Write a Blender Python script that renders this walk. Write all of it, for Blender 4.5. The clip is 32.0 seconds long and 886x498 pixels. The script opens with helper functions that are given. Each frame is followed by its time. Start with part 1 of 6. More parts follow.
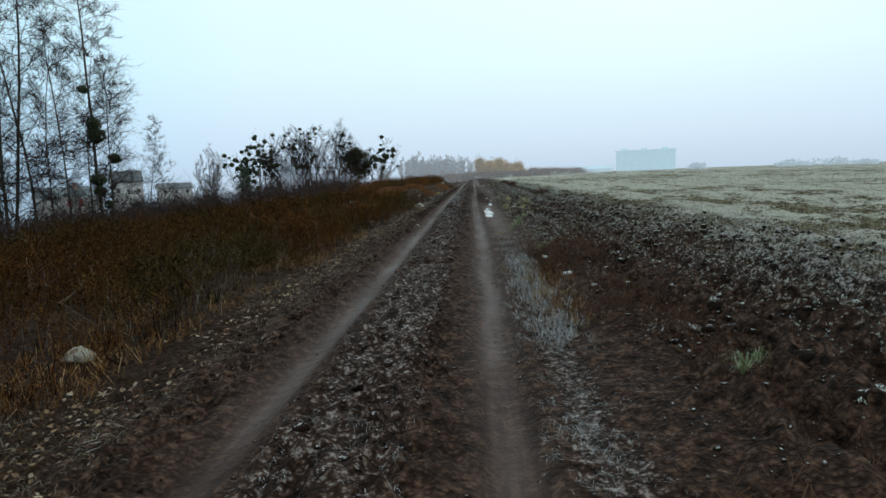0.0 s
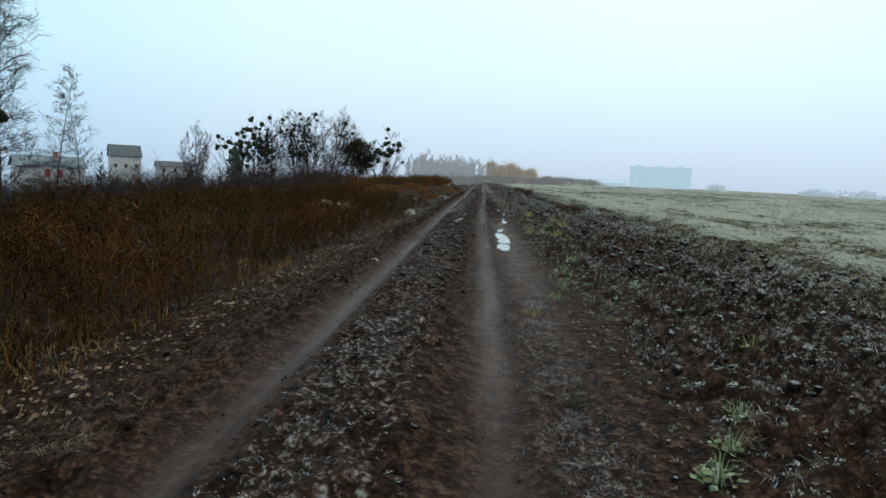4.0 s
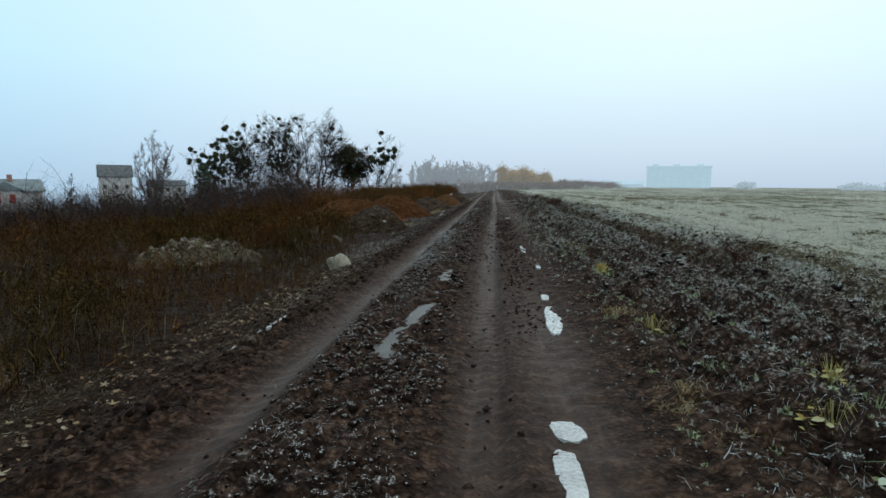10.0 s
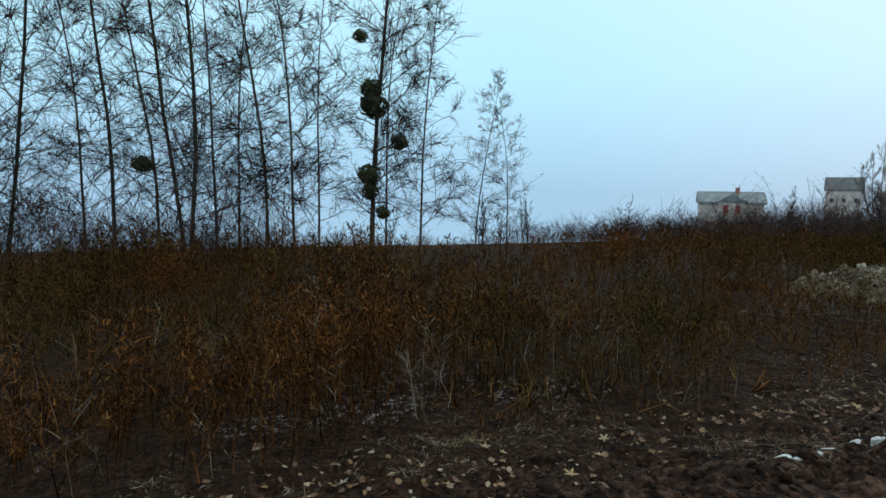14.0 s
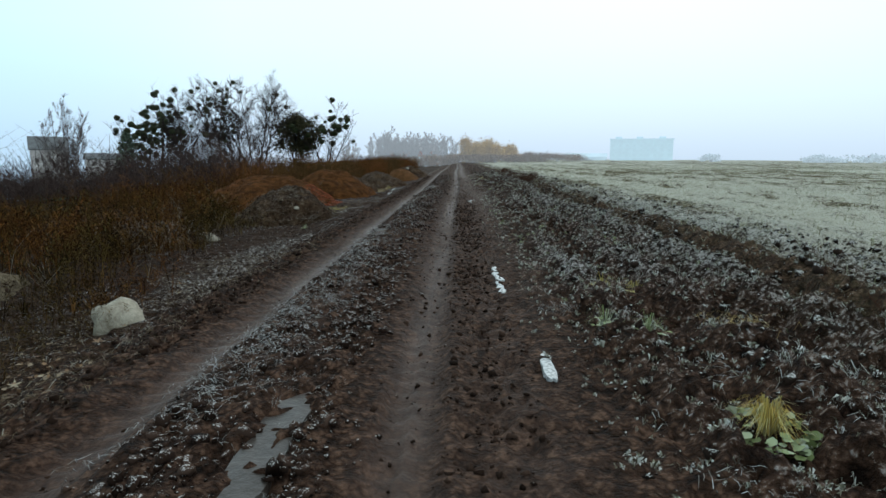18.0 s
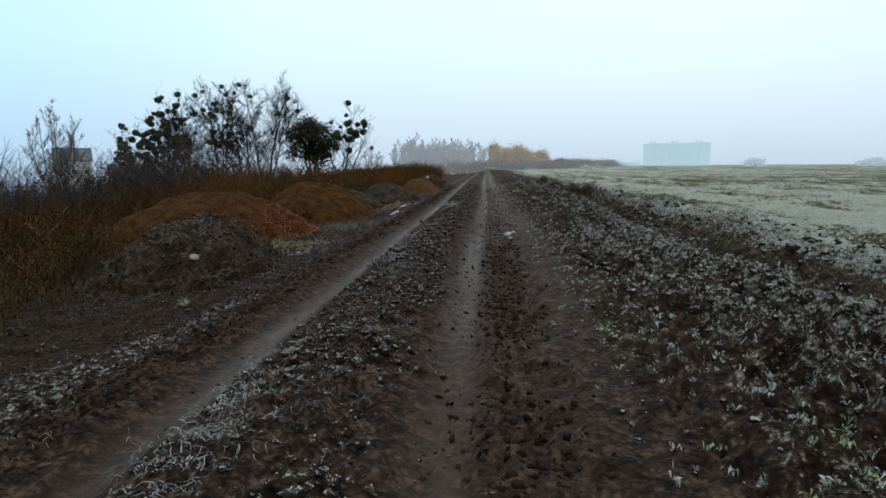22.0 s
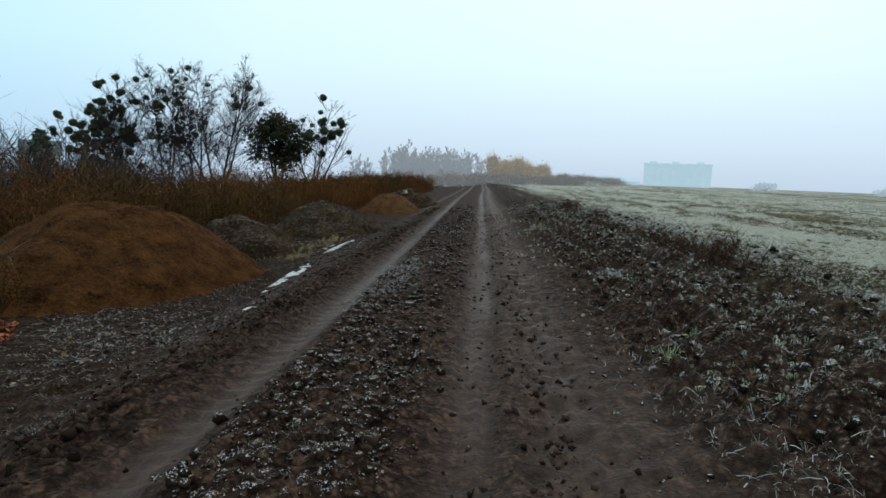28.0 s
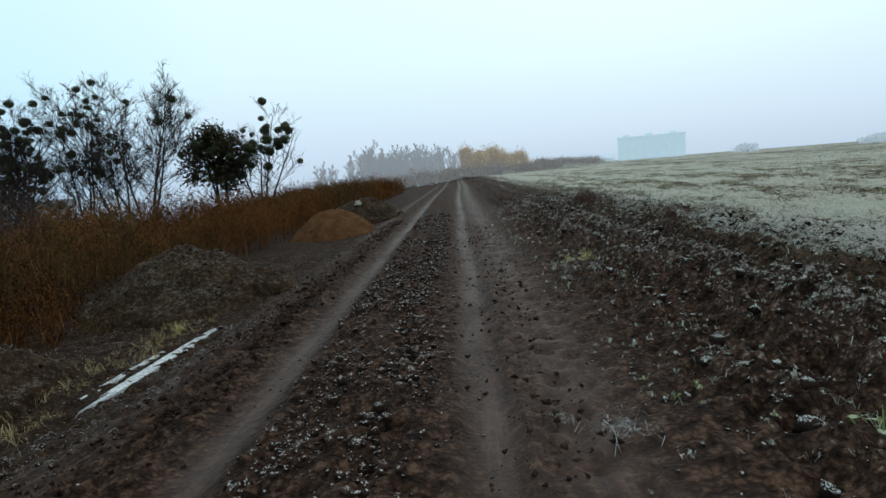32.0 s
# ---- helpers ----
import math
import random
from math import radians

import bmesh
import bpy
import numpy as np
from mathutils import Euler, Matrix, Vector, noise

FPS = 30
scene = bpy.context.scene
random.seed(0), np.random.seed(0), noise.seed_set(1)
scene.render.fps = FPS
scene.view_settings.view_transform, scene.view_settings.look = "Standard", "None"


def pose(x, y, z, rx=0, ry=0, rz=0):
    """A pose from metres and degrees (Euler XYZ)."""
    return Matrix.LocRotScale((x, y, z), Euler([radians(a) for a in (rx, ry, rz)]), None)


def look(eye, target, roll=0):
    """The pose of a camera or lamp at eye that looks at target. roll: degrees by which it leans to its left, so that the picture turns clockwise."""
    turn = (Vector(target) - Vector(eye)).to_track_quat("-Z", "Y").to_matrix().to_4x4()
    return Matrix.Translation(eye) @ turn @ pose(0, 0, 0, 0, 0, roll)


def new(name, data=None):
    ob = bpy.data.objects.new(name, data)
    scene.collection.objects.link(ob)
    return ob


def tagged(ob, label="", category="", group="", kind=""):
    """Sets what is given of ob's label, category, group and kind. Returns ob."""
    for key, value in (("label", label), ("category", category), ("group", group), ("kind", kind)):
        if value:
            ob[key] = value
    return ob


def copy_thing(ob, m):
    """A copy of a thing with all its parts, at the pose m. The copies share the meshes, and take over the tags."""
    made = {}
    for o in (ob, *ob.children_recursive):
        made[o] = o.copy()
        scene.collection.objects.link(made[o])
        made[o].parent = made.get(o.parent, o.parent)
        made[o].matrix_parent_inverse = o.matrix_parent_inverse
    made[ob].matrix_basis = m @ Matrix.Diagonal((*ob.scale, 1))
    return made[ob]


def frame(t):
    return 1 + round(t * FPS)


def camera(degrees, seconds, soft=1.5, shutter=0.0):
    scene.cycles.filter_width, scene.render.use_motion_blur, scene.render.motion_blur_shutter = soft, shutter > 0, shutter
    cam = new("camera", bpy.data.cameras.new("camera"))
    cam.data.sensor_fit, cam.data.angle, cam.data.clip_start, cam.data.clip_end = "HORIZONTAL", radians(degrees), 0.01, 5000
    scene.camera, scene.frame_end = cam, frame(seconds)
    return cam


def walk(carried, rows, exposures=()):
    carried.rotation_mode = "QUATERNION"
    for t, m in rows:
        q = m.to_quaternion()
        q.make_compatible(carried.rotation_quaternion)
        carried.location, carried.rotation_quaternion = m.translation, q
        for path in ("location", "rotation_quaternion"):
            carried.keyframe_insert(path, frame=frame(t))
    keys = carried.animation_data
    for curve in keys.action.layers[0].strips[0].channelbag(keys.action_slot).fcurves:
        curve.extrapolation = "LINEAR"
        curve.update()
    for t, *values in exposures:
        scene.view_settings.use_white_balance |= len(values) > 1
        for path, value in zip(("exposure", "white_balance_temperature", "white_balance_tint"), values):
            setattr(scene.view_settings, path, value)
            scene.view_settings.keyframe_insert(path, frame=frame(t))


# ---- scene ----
cam = camera(74.8, 32.0)
PATH = [
    (0, (-0.000, 0.004, 1.285), (-0.111, 1.985, 1.035), -2.1),
    (0.5, (-0.000, 0.890, 1.306), (-0.091, 2.869, 1.028), 0.1),
    (1, (-0.021, 1.837, 1.287), (-0.263, 3.807, 1.036), -3.5),
    (1.5, (-0.063, 2.668, 1.256), (-0.287, 4.638, 0.997), 0.8),
    (2, (-0.074, 3.465, 1.270), (-0.323, 5.431, 1.003), -3.6),
    (2.5, (-0.120, 4.240, 1.283), (-0.259, 6.213, 0.989), 0.6),
    (3, (-0.024, 5.097, 1.252), (-0.085, 7.071, 0.936), -4.8),
    (3.5, (0.004, 6.111, 1.265), (-0.085, 8.095, 1.036), 1.6),
    (5.5, (0.105, 10.565, 1.275), (-0.104, 12.526, 0.939), 1.5),
    (6, (0.177, 11.632, 1.291), (0.020, 13.603, 0.987), -2.7),
    (6.5, (0.118, 12.631, 1.284), (-0.142, 14.592, 0.990), 1.3),
    (7, (0.168, 13.620, 1.283), (0.057, 15.601, 1.028), -2.1),
    (7.5, (0.131, 14.561, 1.274), (-0.064, 16.534, 1.018), -0.1),
    (8, (0.188, 15.522, 1.259), (0.107, 17.498, 0.962), -2.3),
    (8.5, (0.117, 16.489, 1.285), (-0.079, 18.461, 1.018), -1.1),
    (9, (0.125, 17.431, 1.300), (0.009, 19.416, 1.084), -1.0),
    (9.5, (0.049, 18.309, 1.311), (-0.265, 20.274, 1.118), -1.0),
    (10, (0.129, 19.181, 1.278), (-0.045, 21.161, 1.058), 0.3),
    (10.5, (0.138, 19.956, 1.273), (-0.120, 21.928, 1.067), -2.7),
    (11, (0.117, 20.564, 1.268), (-0.162, 22.542, 1.162), 4.0),
    (11.5, (0.112, 20.931, 1.298), (-0.600, 22.798, 1.191), -0.3),
    (12, (-0.042, 21.114, 1.309), (-1.206, 22.721, 1.054), 2.4),
    (12.5, (-0.050, 21.156, 1.288), (-1.505, 22.509, 1.062), 5.3),
    (13, (-0.042, 21.168, 1.273), (-1.803, 22.082, 1.019), 4.0),
    (13.5, (-0.009, 21.122, 1.229), (-1.905, 21.728, 1.035), -0.0),
    (15.5, (0.001, 21.242, 1.271), (-1.303, 22.734, 1.000), 5.5),
    (16, (0.319, 21.693, 1.294), (-0.758, 23.348, 0.976), 3.7),
    (16.5, (0.288, 22.368, 1.268), (-0.518, 24.162, 0.903), -1.5),
    (17, (0.204, 23.244, 1.220), (0.028, 25.201, 0.846), 0.0),
    (17.5, (0.272, 24.095, 1.226), (0.045, 26.060, 0.932), -6.1),
    (18, (0.285, 24.923, 1.230), (0.234, 26.898, 0.920), 0.2),
    (18.5, (0.324, 25.781, 1.244), (0.185, 27.753, 0.940), -5.3),
    (19, (0.290, 26.594, 1.248), (0.120, 28.565, 0.958), 1.6),
    (19.5, (0.262, 27.433, 1.256), (-0.007, 29.402, 1.031), -3.6),
    (20, (0.179, 28.303, 1.252), (-0.074, 30.275, 1.032), 3.9),
    (20.5, (0.184, 29.118, 1.229), (0.025, 31.090, 0.936), -3.9),
    (21, (0.165, 29.880, 1.212), (-0.028, 31.851, 0.929), 0.9),
    (21.5, (0.267, 30.649, 1.190), (0.216, 32.617, 0.840), -3.8),
    (22, (0.255, 31.509, 1.206), (0.106, 33.483, 0.921), -0.4),
    (22.5, (0.256, 32.348, 1.232), (0.182, 34.331, 0.982), -3.5),
    (23, (0.240, 33.256, 1.244), (0.098, 35.237, 1.012), -0.7),
    (23.5, (0.161, 34.086, 1.264), (0.010, 36.066, 1.027), -1.5),
    (24, (0.146, 34.847, 1.297), (-0.031, 36.825, 1.055), 0.4),
    (24.5, (0.187, 35.807, 1.276), (0.172, 37.794, 1.044), -0.2),
    (25, (0.111, 36.710, 1.264), (-0.050, 38.692, 1.050), 0.3),
    (25.5, (0.103, 37.571, 1.258), (0.086, 39.556, 1.013), 0.0),
    (26, (0.031, 38.330, 1.272), (-0.170, 40.296, 0.968), -2.3),
    (26.5, (0.072, 39.069, 1.276), (-0.018, 41.052, 1.036), -1.0),
    (28.5, (0.177, 42.288, 1.276), (0.037, 44.266, 1.019), 2.5),
    (29, (0.226, 43.172, 1.258), (0.099, 45.151, 0.993), -3.7),
    (29.5, (0.214, 44.101, 1.252), (0.075, 46.081, 1.005), 2.7),
    (30, (0.186, 45.032, 1.259), (0.056, 47.014, 1.028), -4.6),
    (30.5, (0.086, 45.947, 1.260), (-0.150, 47.919, 1.018), 2.3),
    (31, (0.107, 46.813, 1.252), (-0.049, 48.791, 0.999), -3.3),
    (31.5, (0.102, 47.630, 1.247), (-0.079, 49.600, 0.950), 2.0),
    (32, (0.118, 48.349, 1.295), (0.048, 50.331, 1.036), -4.6),
]
walk(cam, [(t, look(e, g, r)) for t, e, g, r in PATH], [(0, 0), (9, 0), (10, -0.06), (11.3, -0.1), (12, -0.22), (12.8, -0.05), (13.5, 0), (16, 0), (17.2, 0.14), (18.5, 0.22), (19.3, 0.22), (20.2, 0.04), (22, 0.04), (23.5, 0), (32, 0)])

from mathutils.bvhtree import BVHTree

# ---- world, sun, exposure ----
def node(nt, kind, **values):
    n = nt.nodes.new(kind)
    for key, value in values.items():
        if key in n.inputs:
            n.inputs[key].default_value = value
    return n


def ramp(nt, source, stops):
    r = nt.nodes.new("ShaderNodeValToRGB")
    while len(r.color_ramp.elements) < len(stops):
        r.color_ramp.elements.new(0.5)
    for e, (at, col) in zip(r.color_ramp.elements, stops):
        e.position, e.color = at, (*col, 1)
    nt.links.new(source, r.inputs[0])
    return r.outputs[0]


world = bpy.data.worlds.new("overcast_world")
world.use_nodes = True
scene.world = world
wn = world.node_tree
wn.nodes.clear()
sky = wn.nodes.new("ShaderNodeTexSky")
sky.sky_type, sky.sun_disc = "NISHITA", False
sky.sun_elevation, sky.sun_rotation = radians(35), radians(20)
sky.dust_density, sky.air_density = 6.0, 1.5
sky_bg = node(wn, "ShaderNodeBackground", Strength=0.05)
wn.links.new(sky.outputs[0], sky_bg.inputs[0])
coord = wn.nodes.new("ShaderNodeTexCoord")
split = wn.nodes.new("ShaderNodeSeparateXYZ")
wn.links.new(coord.outputs["Generated"], split.inputs[0])
cloud = ramp(wn, split.outputs["Z"], [(0.0, (0.53, 0.66, 0.80)), (0.06, (0.60, 0.76, 0.91)), (0.18, (0.70, 0.92, 1.04)), (0.4, (0.80, 0.99, 1.06))])
# the cloud is a little bluer over the low land to the west
side = node(wn, "ShaderNodeMapRange")
wn.links.new(split.outputs["X"], side.inputs["Value"])
side.inputs["From Min"].default_value, side.inputs["From Max"].default_value = -0.35, -0.85
tint = wn.nodes.new("ShaderNodeMix")
tint.data_type, tint.blend_type = "RGBA", "MULTIPLY"
wn.links.new(side.outputs[0], tint.inputs["Factor"])
wn.links.new(cloud, tint.inputs["A"])
tint.inputs["B"].default_value = (0.72, 0.92, 1.0, 1)
cloud_bg = node(wn, "ShaderNodeBackground", Strength=1.12)
wn.links.new(tint.outputs["Result"], cloud_bg.inputs[0])
veil = node(wn, "ShaderNodeMixShader", Fac=0.92)
wn.links.new(sky_bg.outputs[0], veil.inputs[1])
wn.links.new(cloud_bg.outputs[0], veil.inputs[2])
world_out = wn.nodes.new("ShaderNodeOutputWorld")
wn.links.new(veil.outputs[0], world_out.inputs[0])

sun = new("sun", bpy.data.lights.new("sun", "SUN"))
sun.data.energy, sun.data.angle, sun.data.color = 0.5, radians(40), (1.0, 0.97, 0.92)
sun.matrix_world = look((0, 0, 40), (-12, -33, 0))


# ---- materials ----
def material(name, rough=0.9, spec=0.25):
    m = bpy.data.materials.new(name)
    m.use_nodes = True
    b = m.node_tree.nodes["Principled BSDF"]
    b.inputs["Roughness"].default_value = rough
    b.inputs["Specular IOR Level"].default_value = spec
    return m, m.node_tree, b


def noise_node(nt, scale, detail=4.0, rough=0.6, vec=None, kind="Object"):
    n = node(nt, "ShaderNodeTexNoise", Scale=scale, Detail=detail, Roughness=rough)
    if vec is None:
        vec = nt.nodes.new("ShaderNodeTexCoord").outputs[kind]
    nt.links.new(vec, n.inputs["Vector"])
    return n.outputs["Fac"]


def blend(nt, fac, a, b, mode="MIX"):
    m = nt.nodes.new("ShaderNodeMix")
    m.data_type, m.blend_type, m.clamp_factor = "RGBA", mode, True
    for value, key in ((fac, "Factor"), (a, "A"), (b, "B")):
        if isinstance(value, bpy.types.NodeSocket):
            nt.links.new(value, m.inputs[key])
        else:
            m.inputs[key].default_value = value if key == "Factor" else (*value, 1)
    return m.outputs["Result"]


def calc(nt, op, a, b=0.0, c=0.0):
    m = nt.nodes.new("ShaderNodeMath")
    m.operation = op
    for k, value in enumerate((a, b, c)):
        if isinstance(value, bpy.types.NodeSocket):
            nt.links.new(value, m.inputs[k])
        else:
            m.inputs[k].default_value = value
    return m.outputs[0]


def bump(nt, b, height, strength=0.5, distance=0.02):
    n = node(nt, "ShaderNodeBump", Strength=strength, Distance=distance)
    nt.links.new(height, n.inputs["Height"])
    nt.links.new(n.outputs[0], b.inputs["Normal"])


def plain(name, dark, light, scale=8.0, rough=0.9, spec=0.08, relief=0.3, distance=0.01, fine=60.0):
    """A surface that wanders between two colours at two scales, with a fine relief."""
    m, nt, b = material(name, rough, spec)
    n1, n2 = noise_node(nt, scale), noise_node(nt, fine, 3.0)
    both = calc(nt, "ADD", calc(nt, "MULTIPLY", n1, 0.65), calc(nt, "MULTIPLY", n2, 0.35))
    nt.links.new(ramp(nt, both, [(0.35, dark), (0.65, light)]), b.inputs["Base Color"])
    bump(nt, b, n2, relief, distance)
    return m


def varied(name, colours, rough=0.9, spec=0.06, patch=None, wide=None):
    """Scattered small pieces: each island takes its own colour."""
    m, nt, b = material(name, rough, spec)
    g = nt.nodes.new("ShaderNodeNewGeometry")
    steps = [(i / max(1, len(colours) - 1), c) for i, c in enumerate(colours)]
    col = ramp(nt, g.outputs["Random Per Island"], steps)
    if patch:
        n = noise_node(nt, patch[0], 3.0)
        fac = node(nt, "ShaderNodeMapRange")
        fac.inputs["From Min"].default_value, fac.inputs["From Max"].default_value = 0.42, 0.6
        nt.links.new(n, fac.inputs["Value"])
        col = blend(nt, fac.outputs[0], col, patch[1], "MULTIPLY")
    if wide:
        n = noise_node(nt, wide[0], 2.0)
        col = blend(nt, 1.0, col, blend(nt, ramp_value(nt, n, 0.42, 0.58), wide[1], wide[2]), "MULTIPLY")
    nt.links.new(col, b.inputs["Base Color"])
    return m


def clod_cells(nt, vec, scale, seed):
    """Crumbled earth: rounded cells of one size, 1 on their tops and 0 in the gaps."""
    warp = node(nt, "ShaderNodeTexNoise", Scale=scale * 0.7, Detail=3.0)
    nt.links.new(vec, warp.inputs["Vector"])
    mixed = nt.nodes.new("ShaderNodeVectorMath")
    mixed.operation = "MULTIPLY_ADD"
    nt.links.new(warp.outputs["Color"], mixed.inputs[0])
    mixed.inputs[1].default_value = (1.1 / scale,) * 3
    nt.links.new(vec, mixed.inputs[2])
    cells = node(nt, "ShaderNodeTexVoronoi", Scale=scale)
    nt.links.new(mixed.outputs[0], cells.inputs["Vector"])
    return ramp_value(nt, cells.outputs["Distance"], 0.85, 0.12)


def make_ground_material():
    """Frozen earth: dark soil, rolled mud in the wheel tracks, dead grass and hoar frost, by the covers stored on the sheet."""
    m, nt, b = material("frozen_earth", 0.85, 0.07)
    at = nt.nodes.new("ShaderNodeAttribute")
    at.attribute_name = "cover"
    s = nt.nodes.new("ShaderNodeSeparateColor")
    nt.links.new(at.outputs["Color"], s.inputs[0])
    frost, mud, grass = s.outputs[0], s.outputs[1], s.outputs[2]
    vec = nt.nodes.new("ShaderNodeTexCoord").outputs["Object"]
    big, mid = noise_node(nt, 0.9, 4, 0.6, vec), noise_node(nt, 9.0, 5, 0.65, vec)
    fine, grit = noise_node(nt, 42.0, 4, 0.7, vec), noise_node(nt, 140.0, 2, 0.6, vec)
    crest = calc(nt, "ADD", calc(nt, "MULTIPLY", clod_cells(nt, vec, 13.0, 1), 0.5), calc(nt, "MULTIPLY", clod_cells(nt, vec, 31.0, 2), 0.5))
    # shade between clods is put into the soil colour: darker in the gaps
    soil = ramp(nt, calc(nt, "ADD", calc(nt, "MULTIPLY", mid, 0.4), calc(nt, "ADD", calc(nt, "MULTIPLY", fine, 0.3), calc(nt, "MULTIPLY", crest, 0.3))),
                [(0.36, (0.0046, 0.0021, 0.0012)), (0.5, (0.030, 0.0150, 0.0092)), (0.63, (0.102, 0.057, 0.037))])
    drawn = nt.nodes.new("ShaderNodeVectorMath")
    drawn.operation = "MULTIPLY"
    nt.links.new(vec, drawn.inputs[0])
    drawn.inputs[1].default_value = (22.0, 1.1, 1.0)
    streak = noise_node(nt, 1.0, 4, 0.6, drawn.outputs[0])
    clay = ramp(nt, calc(nt, "ADD", calc(nt, "MULTIPLY", streak, 0.4), calc(nt, "ADD", calc(nt, "MULTIPLY", fine, 0.35), calc(nt, "MULTIPLY", mid, 0.25))),
                [(0.34, (0.015, 0.0076, 0.0050)), (0.5, (0.042, 0.0222, 0.0150)), (0.66, (0.092, 0.052, 0.037))])
    turf = ramp(nt, fine, [(0.3, (0.022, 0.017, 0.009)), (0.5, (0.125, 0.108, 0.054)), (0.7, (0.25, 0.22, 0.125))])
    rust = ramp(nt, fine, [(0.3, (0.004, 0.0022, 0.0011)), (0.5, (0.016, 0.0078, 0.0032)), (0.7, (0.060, 0.030, 0.0115))])
    turf = blend(nt, at.outputs["Alpha"], turf, rust)
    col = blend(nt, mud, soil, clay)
    gm = calc(nt, "MULTIPLY", grass, ramp_value(nt, mid, 0.35, 0.6))
    col = blend(nt, gm, col, turf)
    rough = calc(nt, "SUBTRACT", 1.0, mud)
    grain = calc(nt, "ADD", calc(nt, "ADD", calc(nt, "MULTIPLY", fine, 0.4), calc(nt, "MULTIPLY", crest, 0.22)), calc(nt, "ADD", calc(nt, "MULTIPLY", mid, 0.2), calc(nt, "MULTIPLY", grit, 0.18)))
    meadow = calc(nt, "MULTIPLY", grass, calc(nt, "SUBTRACT", 1.0, at.outputs["Alpha"]))
    rows = nt.nodes.new("ShaderNodeVectorMath")
    rows.operation = "MULTIPLY"
    nt.links.new(vec, rows.inputs[0])
    rows.inputs[1].default_value = (1.5, 0.45, 1.0)
    tussock = noise_node(nt, 1.0, 6, 0.68, rows.outputs[0])
    level = calc(nt, "SUBTRACT", 0.77, calc(nt, "MULTIPLY", frost, 0.5))
    level = calc(nt, "ADD", level, calc(nt, "MULTIPLY", meadow, calc(nt, "MULTIPLY", calc(nt, "SUBTRACT", tussock, 0.46), 1.15)))
    over = node(nt, "ShaderNodeMapRange")
    nt.links.new(grain, over.inputs["Value"])
    nt.links.new(level, over.inputs["From Min"])
    nt.links.new(calc(nt, "ADD", level, 0.11), over.inputs["From Max"])
    rime = blend(nt, big, (0.35, 0.33, 0.305), (0.41, 0.405, 0.405))
    rime = blend(nt, meadow, rime, (0.38, 0.365, 0.285))
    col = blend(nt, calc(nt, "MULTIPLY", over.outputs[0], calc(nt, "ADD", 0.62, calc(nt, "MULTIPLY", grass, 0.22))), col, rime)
    nt.links.new(col, b.inputs["Base Color"])
    lumps = calc(nt, "MULTIPLY", crest, calc(nt, "ADD", calc(nt, "MULTIPLY", rough, 0.8), 0.10))
    nt.links.new(calc(nt, "SUBTRACT", 0.75, calc(nt, "MULTIPLY", mud, 0.2)), b.inputs["Roughness"])
    nt.links.new(calc(nt, "ADD", 0.010, calc(nt, "MULTIPLY", over.outputs[0], 0.22)), b.inputs["Sheen Weight"])
    b.inputs["Sheen Roughness"].default_value = 0.25
    nt.links.new(calc(nt, "ADD", 0.05, calc(nt, "MULTIPLY", mud, 0.13)), b.inputs["Specular IOR Level"])
    bump(nt, b, calc(nt, "ADD", calc(nt, "ADD", calc(nt, "MULTIPLY", mid, 0.5), lumps), calc(nt, "ADD", calc(nt, "MULTIPLY", fine, 0.6), calc(nt, "MULTIPLY", grit, 0.25))), 0.9, 0.034)
    relief_node = b.inputs["Normal"].links[0].from_node
    nt.links.new(calc(nt, "SUBTRACT", 0.9, calc(nt, "MULTIPLY", mud, 0.6)), relief_node.inputs["Strength"])
    return m


def ramp_value(nt, value, low, high):
    n = node(nt, "ShaderNodeMapRange")
    n.inputs["From Min"].default_value, n.inputs["From Max"].default_value = low, high
    nt.links.new(value, n.inputs["Value"])
    return n.outputs[0]


def frosted(name, colours, amount, rime=(0.40, 0.385, 0.375), rough=0.92, scale=110.0):
    """Pieces with a colour each and hoar frost on what faces the sky."""
    m, nt, b = material(name, rough, 0.05)
    g = nt.nodes.new("ShaderNodeNewGeometry")
    col = ramp(nt, g.outputs["Random Per Island"], [(i / (len(colours) - 1), c) for i, c in enumerate(colours)])
    s = nt.nodes.new("ShaderNodeSeparateXYZ")
    nt.links.new(g.outputs["Normal"], s.inputs[0])
    up = ramp_value(nt, s.outputs["Z"], 0.15, 0.85)
    n = noise_node(nt, scale, 3.0)
    fac = ramp_value(nt, calc(nt, "ADD", calc(nt, "MULTIPLY", up, amount), n), 0.79, 0.88)
    nt.links.new(blend(nt, fac, col, rime), b.inputs["Base Color"])
    return m


M = {}
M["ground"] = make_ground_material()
M["clod"] = frosted("soil_clod", [(0.009, 0.0050, 0.0036), (0.026, 0.0150, 0.0108), (0.056, 0.034, 0.025)], 0.275)
M["brown_crumb"] = frosted("brown_crumb", [(0.008, 0.0044, 0.0030), (0.022, 0.0125, 0.0086), (0.046, 0.027, 0.019)], 0.14, (0.32, 0.30, 0.28))
M["frost_clod"] = frosted("frosted_clod", [(0.008, 0.0050, 0.0037), (0.020, 0.0128, 0.0095), (0.042, 0.028, 0.021)], 0.32, (0.42, 0.425, 0.41))
M["rime_leaf"] = varied("rime_leaf", [(0.08, 0.075, 0.045), (0.19, 0.188, 0.14), (0.33, 0.335, 0.295), (0.44, 0.445, 0.42)], 0.8, 0.3)
M["rime_grass"] = varied("rime_grass", [(0.09, 0.075, 0.06), (0.22, 0.215, 0.205), (0.42, 0.43, 0.44)], 0.8, 0.3)
M["straw_yellow"] = varied("yellow_stems", [(0.30, 0.17, 0.03), (0.46, 0.33, 0.08), (0.36, 0.31, 0.11), (0.50, 0.45, 0.27)], 0.75, 0.2)
